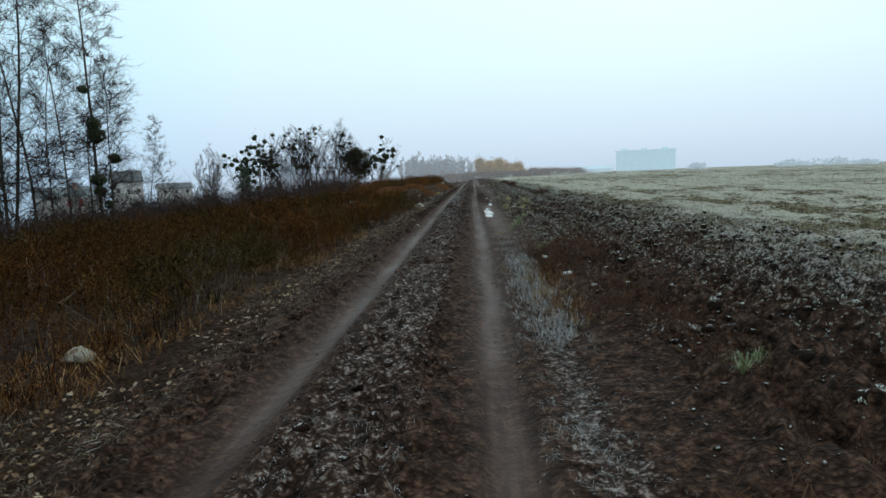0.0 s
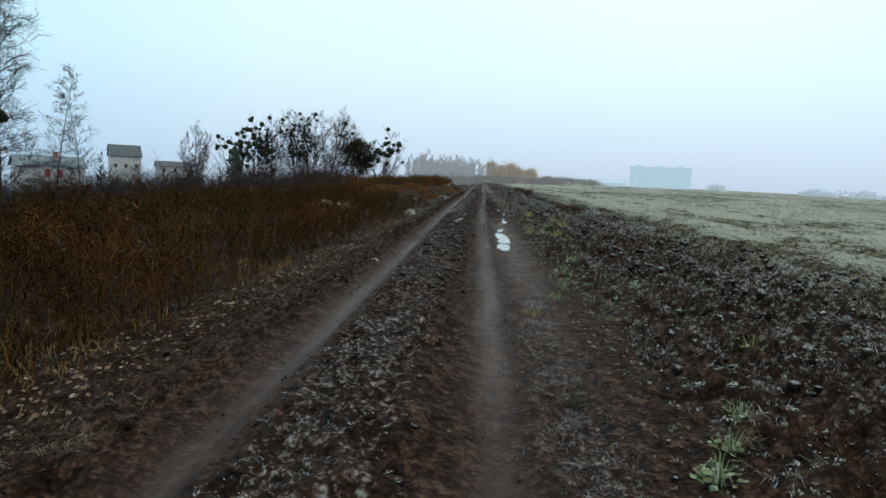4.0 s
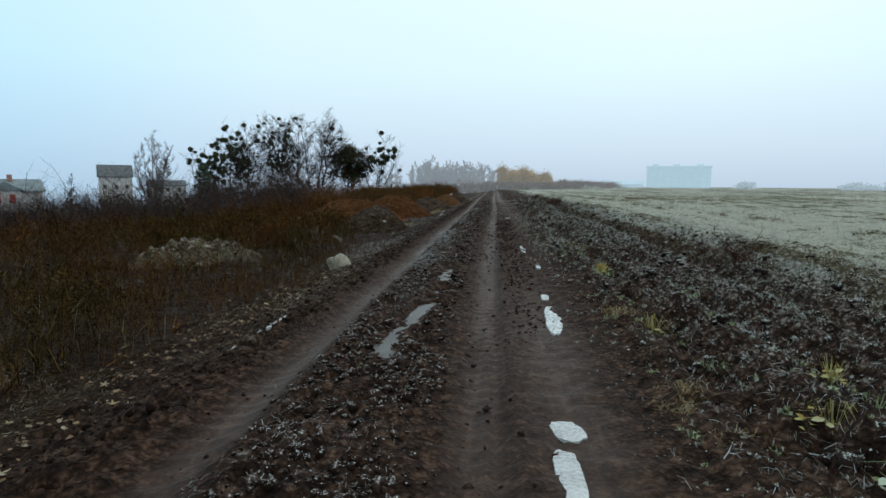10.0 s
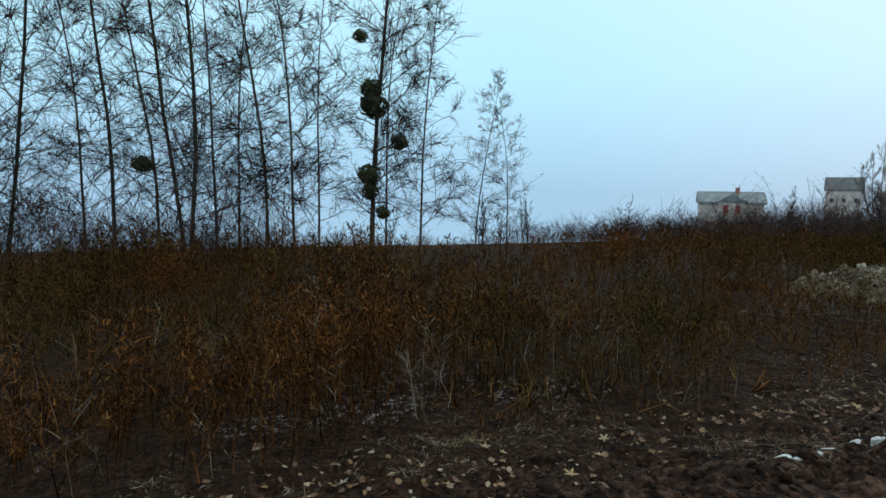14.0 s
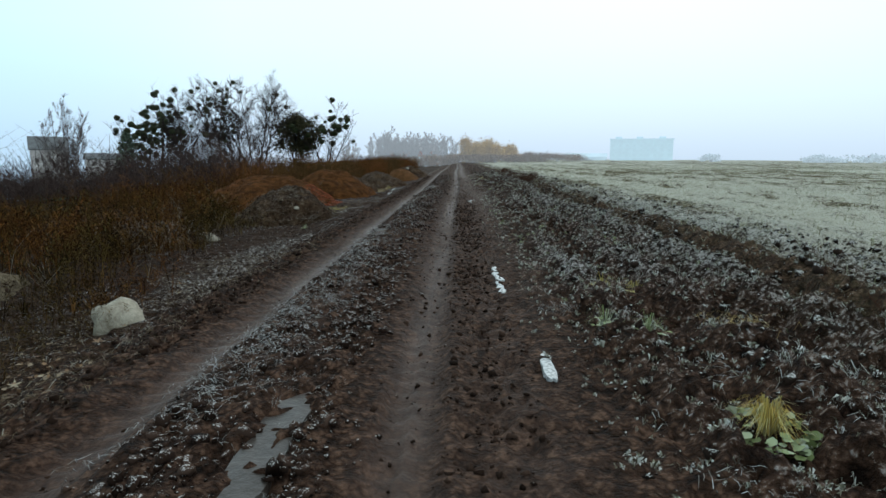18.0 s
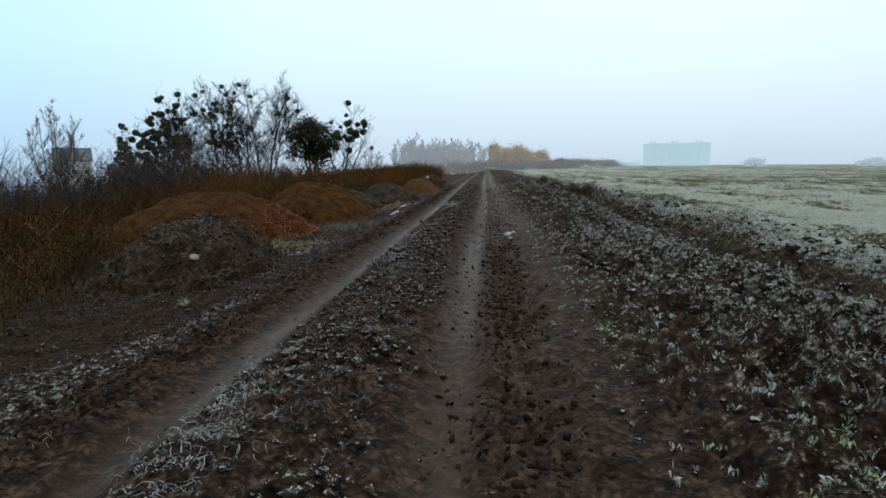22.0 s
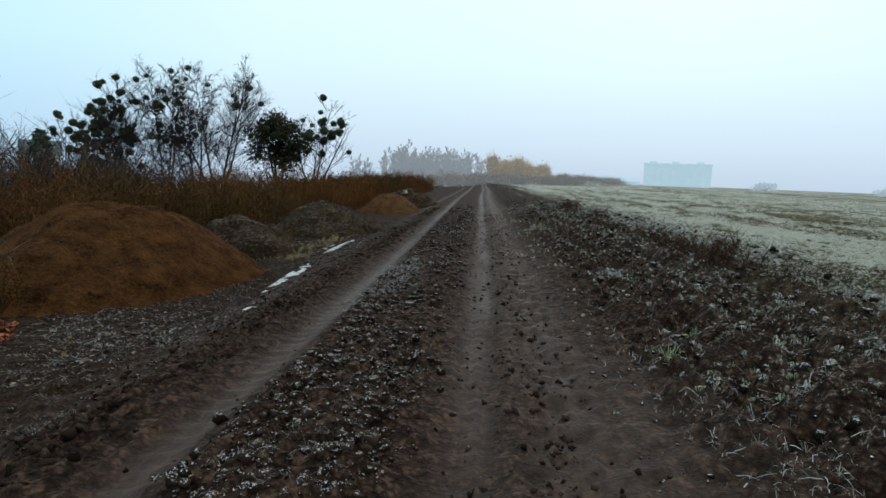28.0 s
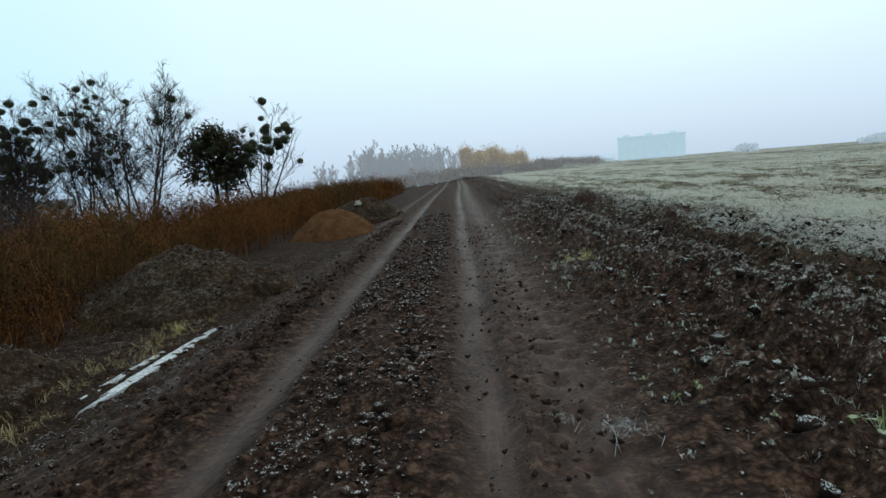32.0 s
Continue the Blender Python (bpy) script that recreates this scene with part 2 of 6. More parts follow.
M["rime_straw"] = varied("rime_straw", [(0.10, 0.085, 0.07), (0.24, 0.235, 0.225), (0.42, 0.42, 0.43)], 0.8, 0.2)
M["field_grass"] = varied("field_grass", [(0.07, 0.064, 0.03), (0.19, 0.185, 0.095), (0.33, 0.33, 0.22), (0.44, 0.44, 0.36)], 0.85, 0.3)
M["green_leaf"] = varied("green_leaf", [(0.08, 0.10, 0.03), (0.14, 0.17, 0.06), (0.24, 0.28, 0.15), (0.38, 0.40, 0.33)], 0.7, 0.3)
M["yellow_leaf"] = varied("yellow_leaf", [(0.26, 0.19, 0.04), (0.36, 0.29, 0.08), (0.22, 0.20, 0.06), (0.40, 0.36, 0.22)], 0.7, 0.3)
M["verge"] = varied("verge_straw", [(0.032, 0.021, 0.012), (0.085, 0.058, 0.032), (0.19, 0.148, 0.095), (0.33, 0.31, 0.27)])
M["rust_grass"] = varied("rust_grass", [(0.05, 0.022, 0.008), (0.12, 0.055, 0.018), (0.20, 0.105, 0.04), (0.28, 0.19, 0.10)], 0.9)
M["straw"] = varied("dry_straw", [(0.20, 0.13, 0.05), (0.33, 0.23, 0.09), (0.40, 0.34, 0.22), (0.12, 0.075, 0.03)], 0.85)
M["weed"] = varied("dead_weed_stem", [(0.009, 0.0046, 0.0022), (0.024, 0.0115, 0.0045), (0.076, 0.037, 0.0130), (0.19, 0.110, 0.043)], 0.95, 0.04, (1.3, (0.40, 0.40, 0.38)), (0.33, (1.35, 1.0, 0.75), (0.85, 1.05, 0.85)))
M["brush"] = varied("rust_brush", [(0.044, 0.021, 0.0090), (0.100, 0.048, 0.0180), (0.19, 0.098, 0.038)], 0.95, 0.04, (0.9, (0.55, 0.52, 0.50)), (0.12, (1.25, 1.0, 0.85), (0.8, 0.95, 0.95)))
M["dark_brush"] = varied("dark_brush", [(0.024, 0.016, 0.015), (0.044, 0.029, 0.026), (0.068, 0.044, 0.036)], 0.95, 0.1)
M["furrow_weed"] = varied("furrow_weed", [(0.022, 0.010, 0.0065), (0.048, 0.021, 0.013), (0.085, 0.042, 0.026)], 0.95, 0.1)
M["red_weed"] = varied("red_dead_weed", [(0.030, 0.012, 0.007), (0.062, 0.027, 0.015), (0.12, 0.065, 0.038)], 0.95, 0.1)
M["leaf"] = varied("fallen_leaf", [(0.10, 0.05, 0.025), (0.20, 0.12, 0.06), (0.08, 0.04, 0.02), (0.32, 0.25, 0.17)], 0.75, 0.3)
M["rust_leaf"] = varied("rust_leaf", [(0.10, 0.022, 0.010), (0.26, 0.058, 0.022), (0.34, 0.11, 0.05), (0.06, 0.018, 0.010)], 0.85)
M["ice"] = None
M["bark"] = plain("dark_bark", (0.012, 0.011, 0.010), (0.036, 0.032, 0.030), 4.0, 0.9, 0.06, 0.6, 0.02, 30.0)
M["birch"] = plain("birch_bark", (0.014, 0.012, 0.010), (0.075, 0.064, 0.052), 5.0, 0.85, 0.06, 0.5, 0.01, 22.0)
M["twig"] = varied("twig", [(0.014, 0.0105, 0.0095), (0.026, 0.020, 0.017), (0.044, 0.033, 0.027)], 0.95, 0.1)
M["pale_twig"] = varied("pale_twig", [(0.08, 0.068, 0.066), (0.12, 0.104, 0.10), (0.17, 0.145, 0.14)], 0.95, 0.1)
M["mistletoe"] = varied("mistletoe", [(0.016, 0.022, 0.010), (0.032, 0.040, 0.016), (0.055, 0.062, 0.022)], 0.8, 0.2)
M["olive"] = varied("olive_foliage", [(0.022, 0.022, 0.012), (0.05, 0.046, 0.020), (0.085, 0.07, 0.03)], 0.85, 0.2)
M["clay_heap"] = plain("orange_clay", (0.024, 0.0095, 0.0032), (0.138, 0.055, 0.0175), 4.0, 0.95, 0.04, 1.0, 0.15, 24.0)
M["sand_heap"] = plain("bright_sand", (0.055, 0.025, 0.0105), (0.125, 0.06, 0.026), 3.0, 0.95, 0.04, 0.9, 0.04, 24.0)
M["spoil"] = None
M["rubble"] = plain("rubble_crust", (0.028, 0.019, 0.012), (0.22, 0.178, 0.122), 4.0, 0.95, 0.06, 1.0, 0.10, 18.0)
M["stone"] = plain("pale_stone", (0.15, 0.122, 0.088), (0.40, 0.36, 0.285), 6.0, 0.85, 0.3, 0.6, 0.02, 40.0)
M["plaster"] = plain("stained_plaster", (0.42, 0.38, 0.36), (0.66, 0.62, 0.60), 0.8, 0.9, 0.2, 0.2, 0.02, 6.0)
M["roof"] = plain("grey_slate_roof", (0.13, 0.15, 0.16), (0.24, 0.27, 0.28), 0.8, 0.8, 0.3, 0.3, 0.03, 5.0)
M["dark_roof"] = plain("dark_roof", (0.07, 0.072, 0.075), (0.14, 0.145, 0.15), 0.8, 0.8, 0.3, 0.3, 0.03, 5.0)
M["red_board"] = plain("red_shutter", (0.30, 0.05, 0.05), (0.42, 0.09, 0.08), 1.5, 0.7, 0.3, 0.2, 0.01, 9.0)
M["dark_board"] = plain("dark_boards", (0.06, 0.05, 0.05), (0.13, 0.11, 0.10), 1.5, 0.8, 0.2, 0.3, 0.01, 9.0)
M["green_sheet"] = plain("green_sheet_metal", (0.05, 0.20, 0.14), (0.09, 0.28, 0.20), 1.5, 0.5, 0.4, 0.2, 0.01, 9.0)
M["brick"] = plain("red_brickwork", (0.28, 0.12, 0.09), (0.42, 0.22, 0.18), 1.0, 0.9, 0.2, 0.3, 0.02, 8.0)
M["white_litter"] = plain("white_plastic", (0.62, 0.62, 0.60), (0.82, 0.82, 0.80), 6.0, 0.45, 0.5, 0.2, 0.004, 30.0)


def make_spoil():
    """Tipped earth: dark red-brown, crusted with frost where it faces the sky."""
    m, nt, b = material("tipped_earth", 0.95, 0.04)
    n1, n2, n3 = noise_node(nt, 2.4, 5), noise_node(nt, 15.0, 5, 0.7), noise_node(nt, 60.0, 3)
    both = calc(nt, "ADD", calc(nt, "MULTIPLY", n1, 0.5), calc(nt, "MULTIPLY", n2, 0.5))
    col = ramp(nt, both, [(0.36, (0.014, 0.0076, 0.0042)), (0.5, (0.046, 0.0265, 0.0150)), (0.62, (0.105, 0.066, 0.039))])
    g = nt.nodes.new("ShaderNodeNewGeometry")
    s = nt.nodes.new("ShaderNodeSeparateXYZ")
    nt.links.new(g.outputs["Normal"], s.inputs[0])
    up = ramp_value(nt, s.outputs["Z"], 0.6, 1.0)
    grain = calc(nt, "ADD", calc(nt, "MULTIPLY", n2, 0.6), calc(nt, "MULTIPLY", n3, 0.4))
    fac = ramp_value(nt, calc(nt, "ADD", calc(nt, "MULTIPLY", up, 0.14), grain), 0.62, 0.78)
    nt.links.new(blend(nt, fac, col, (0.22, 0.20, 0.175)), b.inputs["Base Color"])
    bump(nt, b, calc(nt, "ADD", n2, calc(nt, "MULTIPLY", n3, 0.4)), 1.0, 0.10)
    return m


M["spoil"] = make_spoil()


def make_ice():
    m, nt, b = material("milky_ice", 0.22, 0.55)
    n1, n2 = noise_node(nt, 5.0, 5), noise_node(nt, 40.0, 3)
    both = calc(nt, "ADD", calc(nt, "MULTIPLY", n1, 0.7), calc(nt, "MULTIPLY", n2, 0.3))
    nt.links.new(ramp(nt, both, [(0.3, (0.22, 0.225, 0.225)), (0.55, (0.40, 0.405, 0.40)), (0.75, (0.54, 0.545, 0.54))]), b.inputs["Base Color"])
    nt.links.new(ramp(nt, n2, [(0.3, (0.12, 0.12, 0.12)), (0.7, (0.45, 0.45, 0.45))]), b.inputs["Roughness"])
    bump(nt, b, n1, 0.25, 0.01)
    return m


M["ice"] = make_ice()
M["thin_ice"] = plain("thin_wet_ice", (0.016, 0.011, 0.008), (0.062, 0.052, 0.046), 5.0, 0.34, 0.26, 0.4, 0.012, 30.0)
# the conifer's greens are greyed and paled to carry the haze before it
M["mist_conifer"] = varied("green_painted_haze", [(0.06, 0.085, 0.06), (0.10, 0.13, 0.09), (0.13, 0.16, 0.12)], 0.9)


def painted_mist(name, base, glow, strength):
    """The far distance with mist painted in: a pale base and a faint glow."""
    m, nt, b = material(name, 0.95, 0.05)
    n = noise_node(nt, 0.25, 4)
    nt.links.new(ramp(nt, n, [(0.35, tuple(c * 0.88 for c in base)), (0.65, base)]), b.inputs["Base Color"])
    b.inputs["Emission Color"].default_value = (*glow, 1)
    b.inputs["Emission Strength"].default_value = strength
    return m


# no mist is modelled: this emission colour pales the far things instead
MIST_GLOW = (0.56, 0.70, 0.80)
M["far_block"] = painted_mist("block_painted_mist", (0.24, 0.36, 0.40), MIST_GLOW, 0.57)
M["far_pane"] = painted_mist("pane_painted_mist", (0.23, 0.35, 0.39), MIST_GLOW, 0.565)
M["far_low"] = painted_mist("low_houses_painted_mist", (0.26, 0.34, 0.38), MIST_GLOW, 0.56)
M["far_tree"] = painted_mist("bare_trees_in_mist", (0.15, 0.108, 0.098), MIST_GLOW, 0.33)
M["far_yellow"] = painted_mist("yellow_trees_painted_mist", (0.42, 0.25, 0.075), MIST_GLOW, 0.17)
M["far_scrub"] = painted_mist("scrub_painted_mist", (0.19, 0.120, 0.080), MIST_GLOW, 0.15)
M["far_brick"] = painted_mist("brick_painted_mist", (0.42, 0.16, 0.12), MIST_GLOW, 0.13)
M["far_wood"] = painted_mist("wood_line_painted_mist", (0.24, 0.27, 0.29), MIST_GLOW, 0.48)


# ---- mesh helpers ----
def mesh_object(name, verts, faces, mat, parent=None, label="", smooth=False):
    """One mesh object out of vertex and face lists or arrays."""
    me = bpy.data.meshes.new(name)
    verts = np.asarray(verts, dtype=np.float32).reshape(-1, 3)
    if isinstance(faces, np.ndarray):
        n, k = faces.shape
        me.vertices.add(len(verts))
        me.vertices.foreach_set("co", verts.ravel())
        me.loops.add(n * k)
        me.loops.foreach_set("vertex_index", faces.astype(np.int32).ravel())
        me.polygons.add(n)
        me.polygons.foreach_set("loop_start", np.arange(0, n * k, k, dtype=np.int32))
        me.polygons.foreach_set("loop_total", np.full(n, k, dtype=np.int32))
        me.update(calc_edges=True)
    else:
        me.from_pydata(verts.tolist(), [], faces)
        me.update()
    if smooth:
        me.polygons.foreach_set("use_smooth", np.ones(len(me.polygons), dtype=bool))
    me.materials.append(mat)
    ob = new(name, me)
    ob.parent = parent
    if label:
        ob["label"] = label
    return ob


def part(name, bm, mat, parent, label=""):
    me = bpy.data.meshes.new(name)
    bm.to_mesh(me)
    bm.free()
    me.materials.append(mat)
    ob = new(name, me)
    ob.parent = parent
    if label:
        ob["label"] = label
    return ob


def empty(name, x, y, z, turn=0.0):
    ob = new(name)
    ob.empty_display_size = 0.2
    ob.matrix_world = pose(x, y, z, 0, 0, turn)
    return ob


def lattice(ix, iy, seed):
    h = np.sin(ix * 127.1 + iy * 311.7 + seed * 74.7) * 43758.5453
    return h - np.floor(h)


def vnoise(x, y, seed=0):
    """Smooth value noise, 0 to 1."""
    x, y = np.asarray(x, dtype=np.float64), np.asarray(y, dtype=np.float64)
    ix, iy = np.floor(x), np.floor(y)
    fx, fy = x - ix, y - iy
    ux, uy = fx * fx * (3 - 2 * fx), fy * fy * (3 - 2 * fy)
    a, b = lattice(ix, iy, seed), lattice(ix + 1, iy, seed)
    c, d = lattice(ix, iy + 1, seed), lattice(ix + 1, iy + 1, seed)
    return (a + (b - a) * ux) * (1 - uy) + (c + (d - c) * ux) * uy


def fbm(x, y, seed=0, octaves=4):
    total, size, amp = 0.0, 0.0, 1.0
    for k in range(octaves):
        total = total + amp * vnoise(x * 2**k, y * 2**k, seed + 17 * k)
        size, amp = size + amp, amp * 0.5
    return total / size


def smooth(v, a, b):
    t = np.clip((v - a) / (b - a), 0, 1)
    return t * t * (3 - 2 * t)


def bell(v, centre, width):
    return np.exp(-(((v - centre) / width) ** 2))


# ---- the lie of the land ----
RUT_RIGHT, RUT_LEFT, PUDDLE_LINE, ICE_LINE = 0.12, -1.33, 0.53, -2.6
LAND_X = [-700, -200, -95, -60, -30, -17, -9, -5, -3.4, -2.6, -2.0, -1.0, 0.0, 0.9, 1.3, 1.8, 3.5, 9, 30, 90, 150, 260, 700]
LAND_Z = [-95, -19, -8.2, -5.0, -2.3, -1.05, -0.55, -0.40, -0.36, -0.28, -0.12, -0.02, 0.0, 0.02, 0.07, 0.12, 0.26, 0.42, 0.62, 0.45, 0.3, 0.0, -4]


def wander(y):
    """The road's slight sideways drift."""
    return 0.06 * np.sin(y * 0.13 + 0.6) + 0.10 * (fbm(y * 0.05, 0 * y, 3, 2) - 0.5)


def land(x, y):
    """Height of the land without its small relief."""
    x, y = np.asarray(x, dtype=np.float64), np.asarray(y, dtype=np.float64)
    z = np.interp(x, LAND_X, LAND_Z)
    far = smooth(y, 70, 260)
    z = z * (1 - 0.6 * far * (x > 0)) - 22.0 * smooth(y, 230, 800) * (1 - smooth(x, 30, 70))
    wide = smooth(np.abs(x + 0.5), 5, 40)
    return z + wide * 0.5 * (fbm(x * 0.035, y * 0.035, 5, 3) - 0.5)


def covers(x, y):
    """Frost, rolled mud and dead grass, each 0 to 1."""
    u = x - wander(y)
    ragged = 0.22 * (fbm(x * 1.3, y * 0.6, 9, 3) - 0.5) * 2
    patch = fbm(x * 0.5, y * 0.35, 11, 3)
    ruts = np.maximum(bell(u, RUT_RIGHT, 0.15), bell(u, RUT_LEFT, 0.15)) * (0.55 + 0.9 * (fbm(x * 4, y * 0.8, 29, 3) - 0.3))
    wash = bell(u, 0.62, 0.26)
    mud = np.clip(1.15 * ruts + 0.75 * np.minimum(1.0, wash + 0.8 * bell(u, 1.05, 0.3) * smooth(y, 33, 38) * (1 - smooth(y, 43, 47))) * smooth(y, 9, 16) * (1 - 0.65 * smooth(y, 23, 29) * (1 - smooth(y, 40, 46))) + 0.5 * bell(u, -2.35, 0.3) * smooth(y, 40, 47), 0, 1)
    frost = (0.45 + 0.03 * (1 - smooth(y, 12, 18))) * np.minimum(1.0, 1.5 * bell(u, -0.70, 0.42)) * (0.62 + 0.28 * (1 - smooth(y, 14, 22)) + (0.10 + 0.28 * smooth(y, 10, 20)) * smooth(patch, 0.30, 0.58)) * (1.08 - 0.48 * smooth(y, 10, 34))
    frost = frost + 0.50 * np.minimum(1.0, 1.5 * bell(u + ragged * 0.9, 0.57, 0.19)) * (1 - smooth(y, 9, 14))
    frost = frost + 0.42 * np.minimum(1.0, 1.5 * bell(u + 1.6 * ragged, -2.75, 0.8)) * smooth(y, 25, 31) * (1 - 0.6 * smooth(y, 45, 52)) * (0.5 + 0.5 * smooth(patch, 0.35, 0.55))
    frost = frost + 0.36 * bell(u, -2.3, 0.5) * (1 - smooth(y, 24, 30)) * smooth(patch, 0.38, 0.58)
    frost = frost + 0.36 * bell(u, 1.0, 0.35) * smooth(y, 25, 29) * (1 - smooth(y, 37, 41)) * (0.4 + 0.6 * smooth(patch, 0.35, 0.55))
    band = smooth(u + ragged - 0.7 * (1 - smooth(y, 6, 11)), 0.95, 1.6)
    furrow = bell(x + ragged * 0.4, 3.22, 0.26) * smooth(y, 24, 32)
    rows = np.sin((u + 0.14 * np.sin(y * 0.35)) * 2 * math.pi / 0.62)
    frost = frost + band * (0.32 + 0.05 * smooth(y, 18, 26) + 0.07 * smooth(y, 26, 30) * (1 - smooth(y, 40, 44)) + 0.08 * smooth(u, 1.8, 3.0) + 0.06 * rows * (1 - smooth(u, 4, 7)) + 0.08 * smooth(patch, 0.35, 0.65) - 0.08 * smooth(y, 42, 48) * (1 - smooth(u, 2, 3))) * (1 - 0.8 * furrow)
    open_field = smooth(u + 2.4 * ragged, 2.2, 6.0)
    streak = fbm(x * 0.25, y * 0.05, 23, 2)
    lines = np.sin((u + 0.3 * np.sin(y * 0.11)) * 2 * math.pi / 2.6)
    frost = frost + open_field * (0.33 + 0.5 * (streak - 0.5) + 0.10 * lines * (1 - smooth(u, 8, 16)))
    outer = smooth(u, -3.9, -3.1)
    flat = smooth(u, -5.0, -4.2) * (1 - smooth(u, -2.4, -2.0)) * smooth(y, 28, 32) * (1 - 0.65 * smooth(y, 46, 54))
    frost = frost * outer + 0.28 * flat * (0.4 + 0.6 * smooth(patch, 0.35, 0.55)) * (1 - 0.6 * outer) + (1 - outer) * ((0.45 - 0.27 * smooth(y, 28, 34)) * smooth(patch, 0.48, 0.66) * smooth(y, 12, 20) + 0.05)
    grass = smooth(-u + ragged, 1.9, 3.0) * 0.9 + open_field * 0.9 
    frost = frost * (1 - 0.85 * np.clip(ruts * 1.3, 0, 1))
    rust = smooth(-u + ragged, 1.5, 2.1)
    return np.clip(frost, 0, 1), mud, np.clip(grass, 0, 1), rust


def relief(x, y):
    """Ruts, clods and furrows."""
    u = x - wander(y)
    ruts = np.maximum(bell(u, RUT_RIGHT, 0.18), bell(u, RUT_LEFT, 0.19))
    calm = 1 - 0.8 * np.clip(ruts * 1.1, 0, 1)
    wash = bell(u, PUDDLE_LINE + 0.05, 0.2)
    near = smooth(u, -3.6, -2.2) * (1 - smooth(u, 5, 30))
    coarse = fbm(x * 2.2, y * 2.2, 31, 2) - 0.5
    lumps = np.clip(np.abs(fbm(x * 6.5, y * 5.5, 37, 3) - 0.5) * 4.2, 0, 1.1)
    grains = fbm(x * 19, y * 19, 41, 2) - 0.5
    strip = 0.5 * bell(u, -0.62, 0.42) + 0.8 * bell(u, -0.38, 0.13) + 0.5 * bell(u, -0.9, 0.15) + bell(u, -1.8, 0.16) + 0.4 * bell(u, -2.0, 0.35) + 0.7 * bell(u, 0.6, 0.25) * smooth(y, 24, 30)
    plough = smooth(u, 1.0, 1.6) * (1 - 0.55 * smooth(u, 3.0, 5.0))
    rows = np.sin((u + 0.14 * np.sin(y * 0.35)) * 2 * math.pi / 0.62)
    z = -0.075 * ruts + 0.06 * bell(u, -0.62, 0.45) + 0.03 * bell(u, -1.95, 0.25) - 0.04 * wash
    z = z + 0.032 * (bell(u, RUT_RIGHT + 0.2, 0.05) + bell(u, RUT_RIGHT + 0.02, 0.03) * smooth(y, 10, 20) + bell(u, RUT_LEFT - 0.3, 0.08) + bell(u, RUT_LEFT + 0.3, 0.07)) * (0.5 + fbm(x * 3, y * 1.2, 43, 2))
    z = z + calm * near * (0.05 * coarse + (0.018 + 0.062 * strip) * (0.5 - lumps) + 0.03 * grains)
    z = z + plough * (0.065 * rows * (0.6 + 0.8 * vnoise(x * 0.8, y * 0.5, 47)) + 0.12 * (0.5 - lumps) * (1 - smooth(u, 6, 25)) + 0.10 * coarse)
    z = z + 0.010 * ruts * np.sin((y + 0.5 * np.abs(u - RUT_RIGHT)) * 2 * math.pi / 0.17) * smooth(vnoise(x * 2, y * 0.5, 51), 0.3, 0.7) * (0.35 + 0.65 * smooth(y, 17, 22))
    edge = np.maximum(bell(u, RUT_RIGHT - 0.17, 0.028), np.maximum(bell(u, RUT_LEFT - 0.19, 0.03), bell(u, RUT_LEFT + 0.16, 0.028)))
    z = z + 0.030 * edge * smooth(fbm(x * 0.6, y * 0.45, 53, 2), 0.3, 0.6)
    z = z - 0.035 * bell(x, -0.52 - 0.055 * np.clip(26.4 - y, 0, 3), 0.10) * smooth(y, 23.0, 23.4) * (1 - smooth(y, 27.5, 27.9))
    z = z + 0.10 * smooth(-u, 2.9, 4.5) * coarse + 0.05 * smooth(-u, 1.9, 2.4) * (0.5 - lumps) * (1 - smooth(-u, 5, 9))
    return z


def height(x, y):
    return land(x, y) + relief(x, y)


def graded(stops):
    """Coordinates from (start, step) stops; the step glides from one stop to the next."""
    out, at = [], stops[0][0]
    while at < stops[-1][0]:
        out.append(at)
        at += float(np.interp(at, [s[0] for s in stops], [s[1] for s in stops]))
    return np.array(out + [stops[-1][0]])


def build_ground():
    xs = graded([(-700, 60), (-100, 12), (-30, 2.0), (-8, 0.4), (-3.6, 0.06), (-2.8, 0.043), (1.8, 0.043), (4.2, 0.085), (9, 0.35), (30, 2.0), (100, 10), (700, 60)])
    ys = graded([(-120, 15), (-8, 0.9), (0.6, 0.052), (1.5, 0.052), (54, 0.052), (62, 0.1), (75, 0.4), (110, 2.0), (250, 12), (900, 70)])
    gx, gy = np.meshgrid(xs, ys)
    x, y = gx.ravel(), gy.ravel()
    nx, ny = len(xs), len(ys)
    i = (np.arange(ny - 1)[:, None] * nx + np.arange(nx - 1)[None, :]).ravel()
    faces = np.stack([i, i + 1, i + nx + 1, i + nx], 1)
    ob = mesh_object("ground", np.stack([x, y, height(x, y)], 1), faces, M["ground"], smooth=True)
    frost, mud, grass, rust = covers(x, y)
    layer = ob.data.color_attributes.new("cover", "FLOAT_COLOR", "POINT")
    layer.data.foreach_set("color", np.stack([frost, mud, grass, rust], 1).astype(np.float32).ravel())
    tagged(ob, "frozen muddy farm track with wheel ruts beside a frosted field", "ground", kind="structure")


build_ground()


# ---- scattering ----
rng = np.random.default_rng(7)


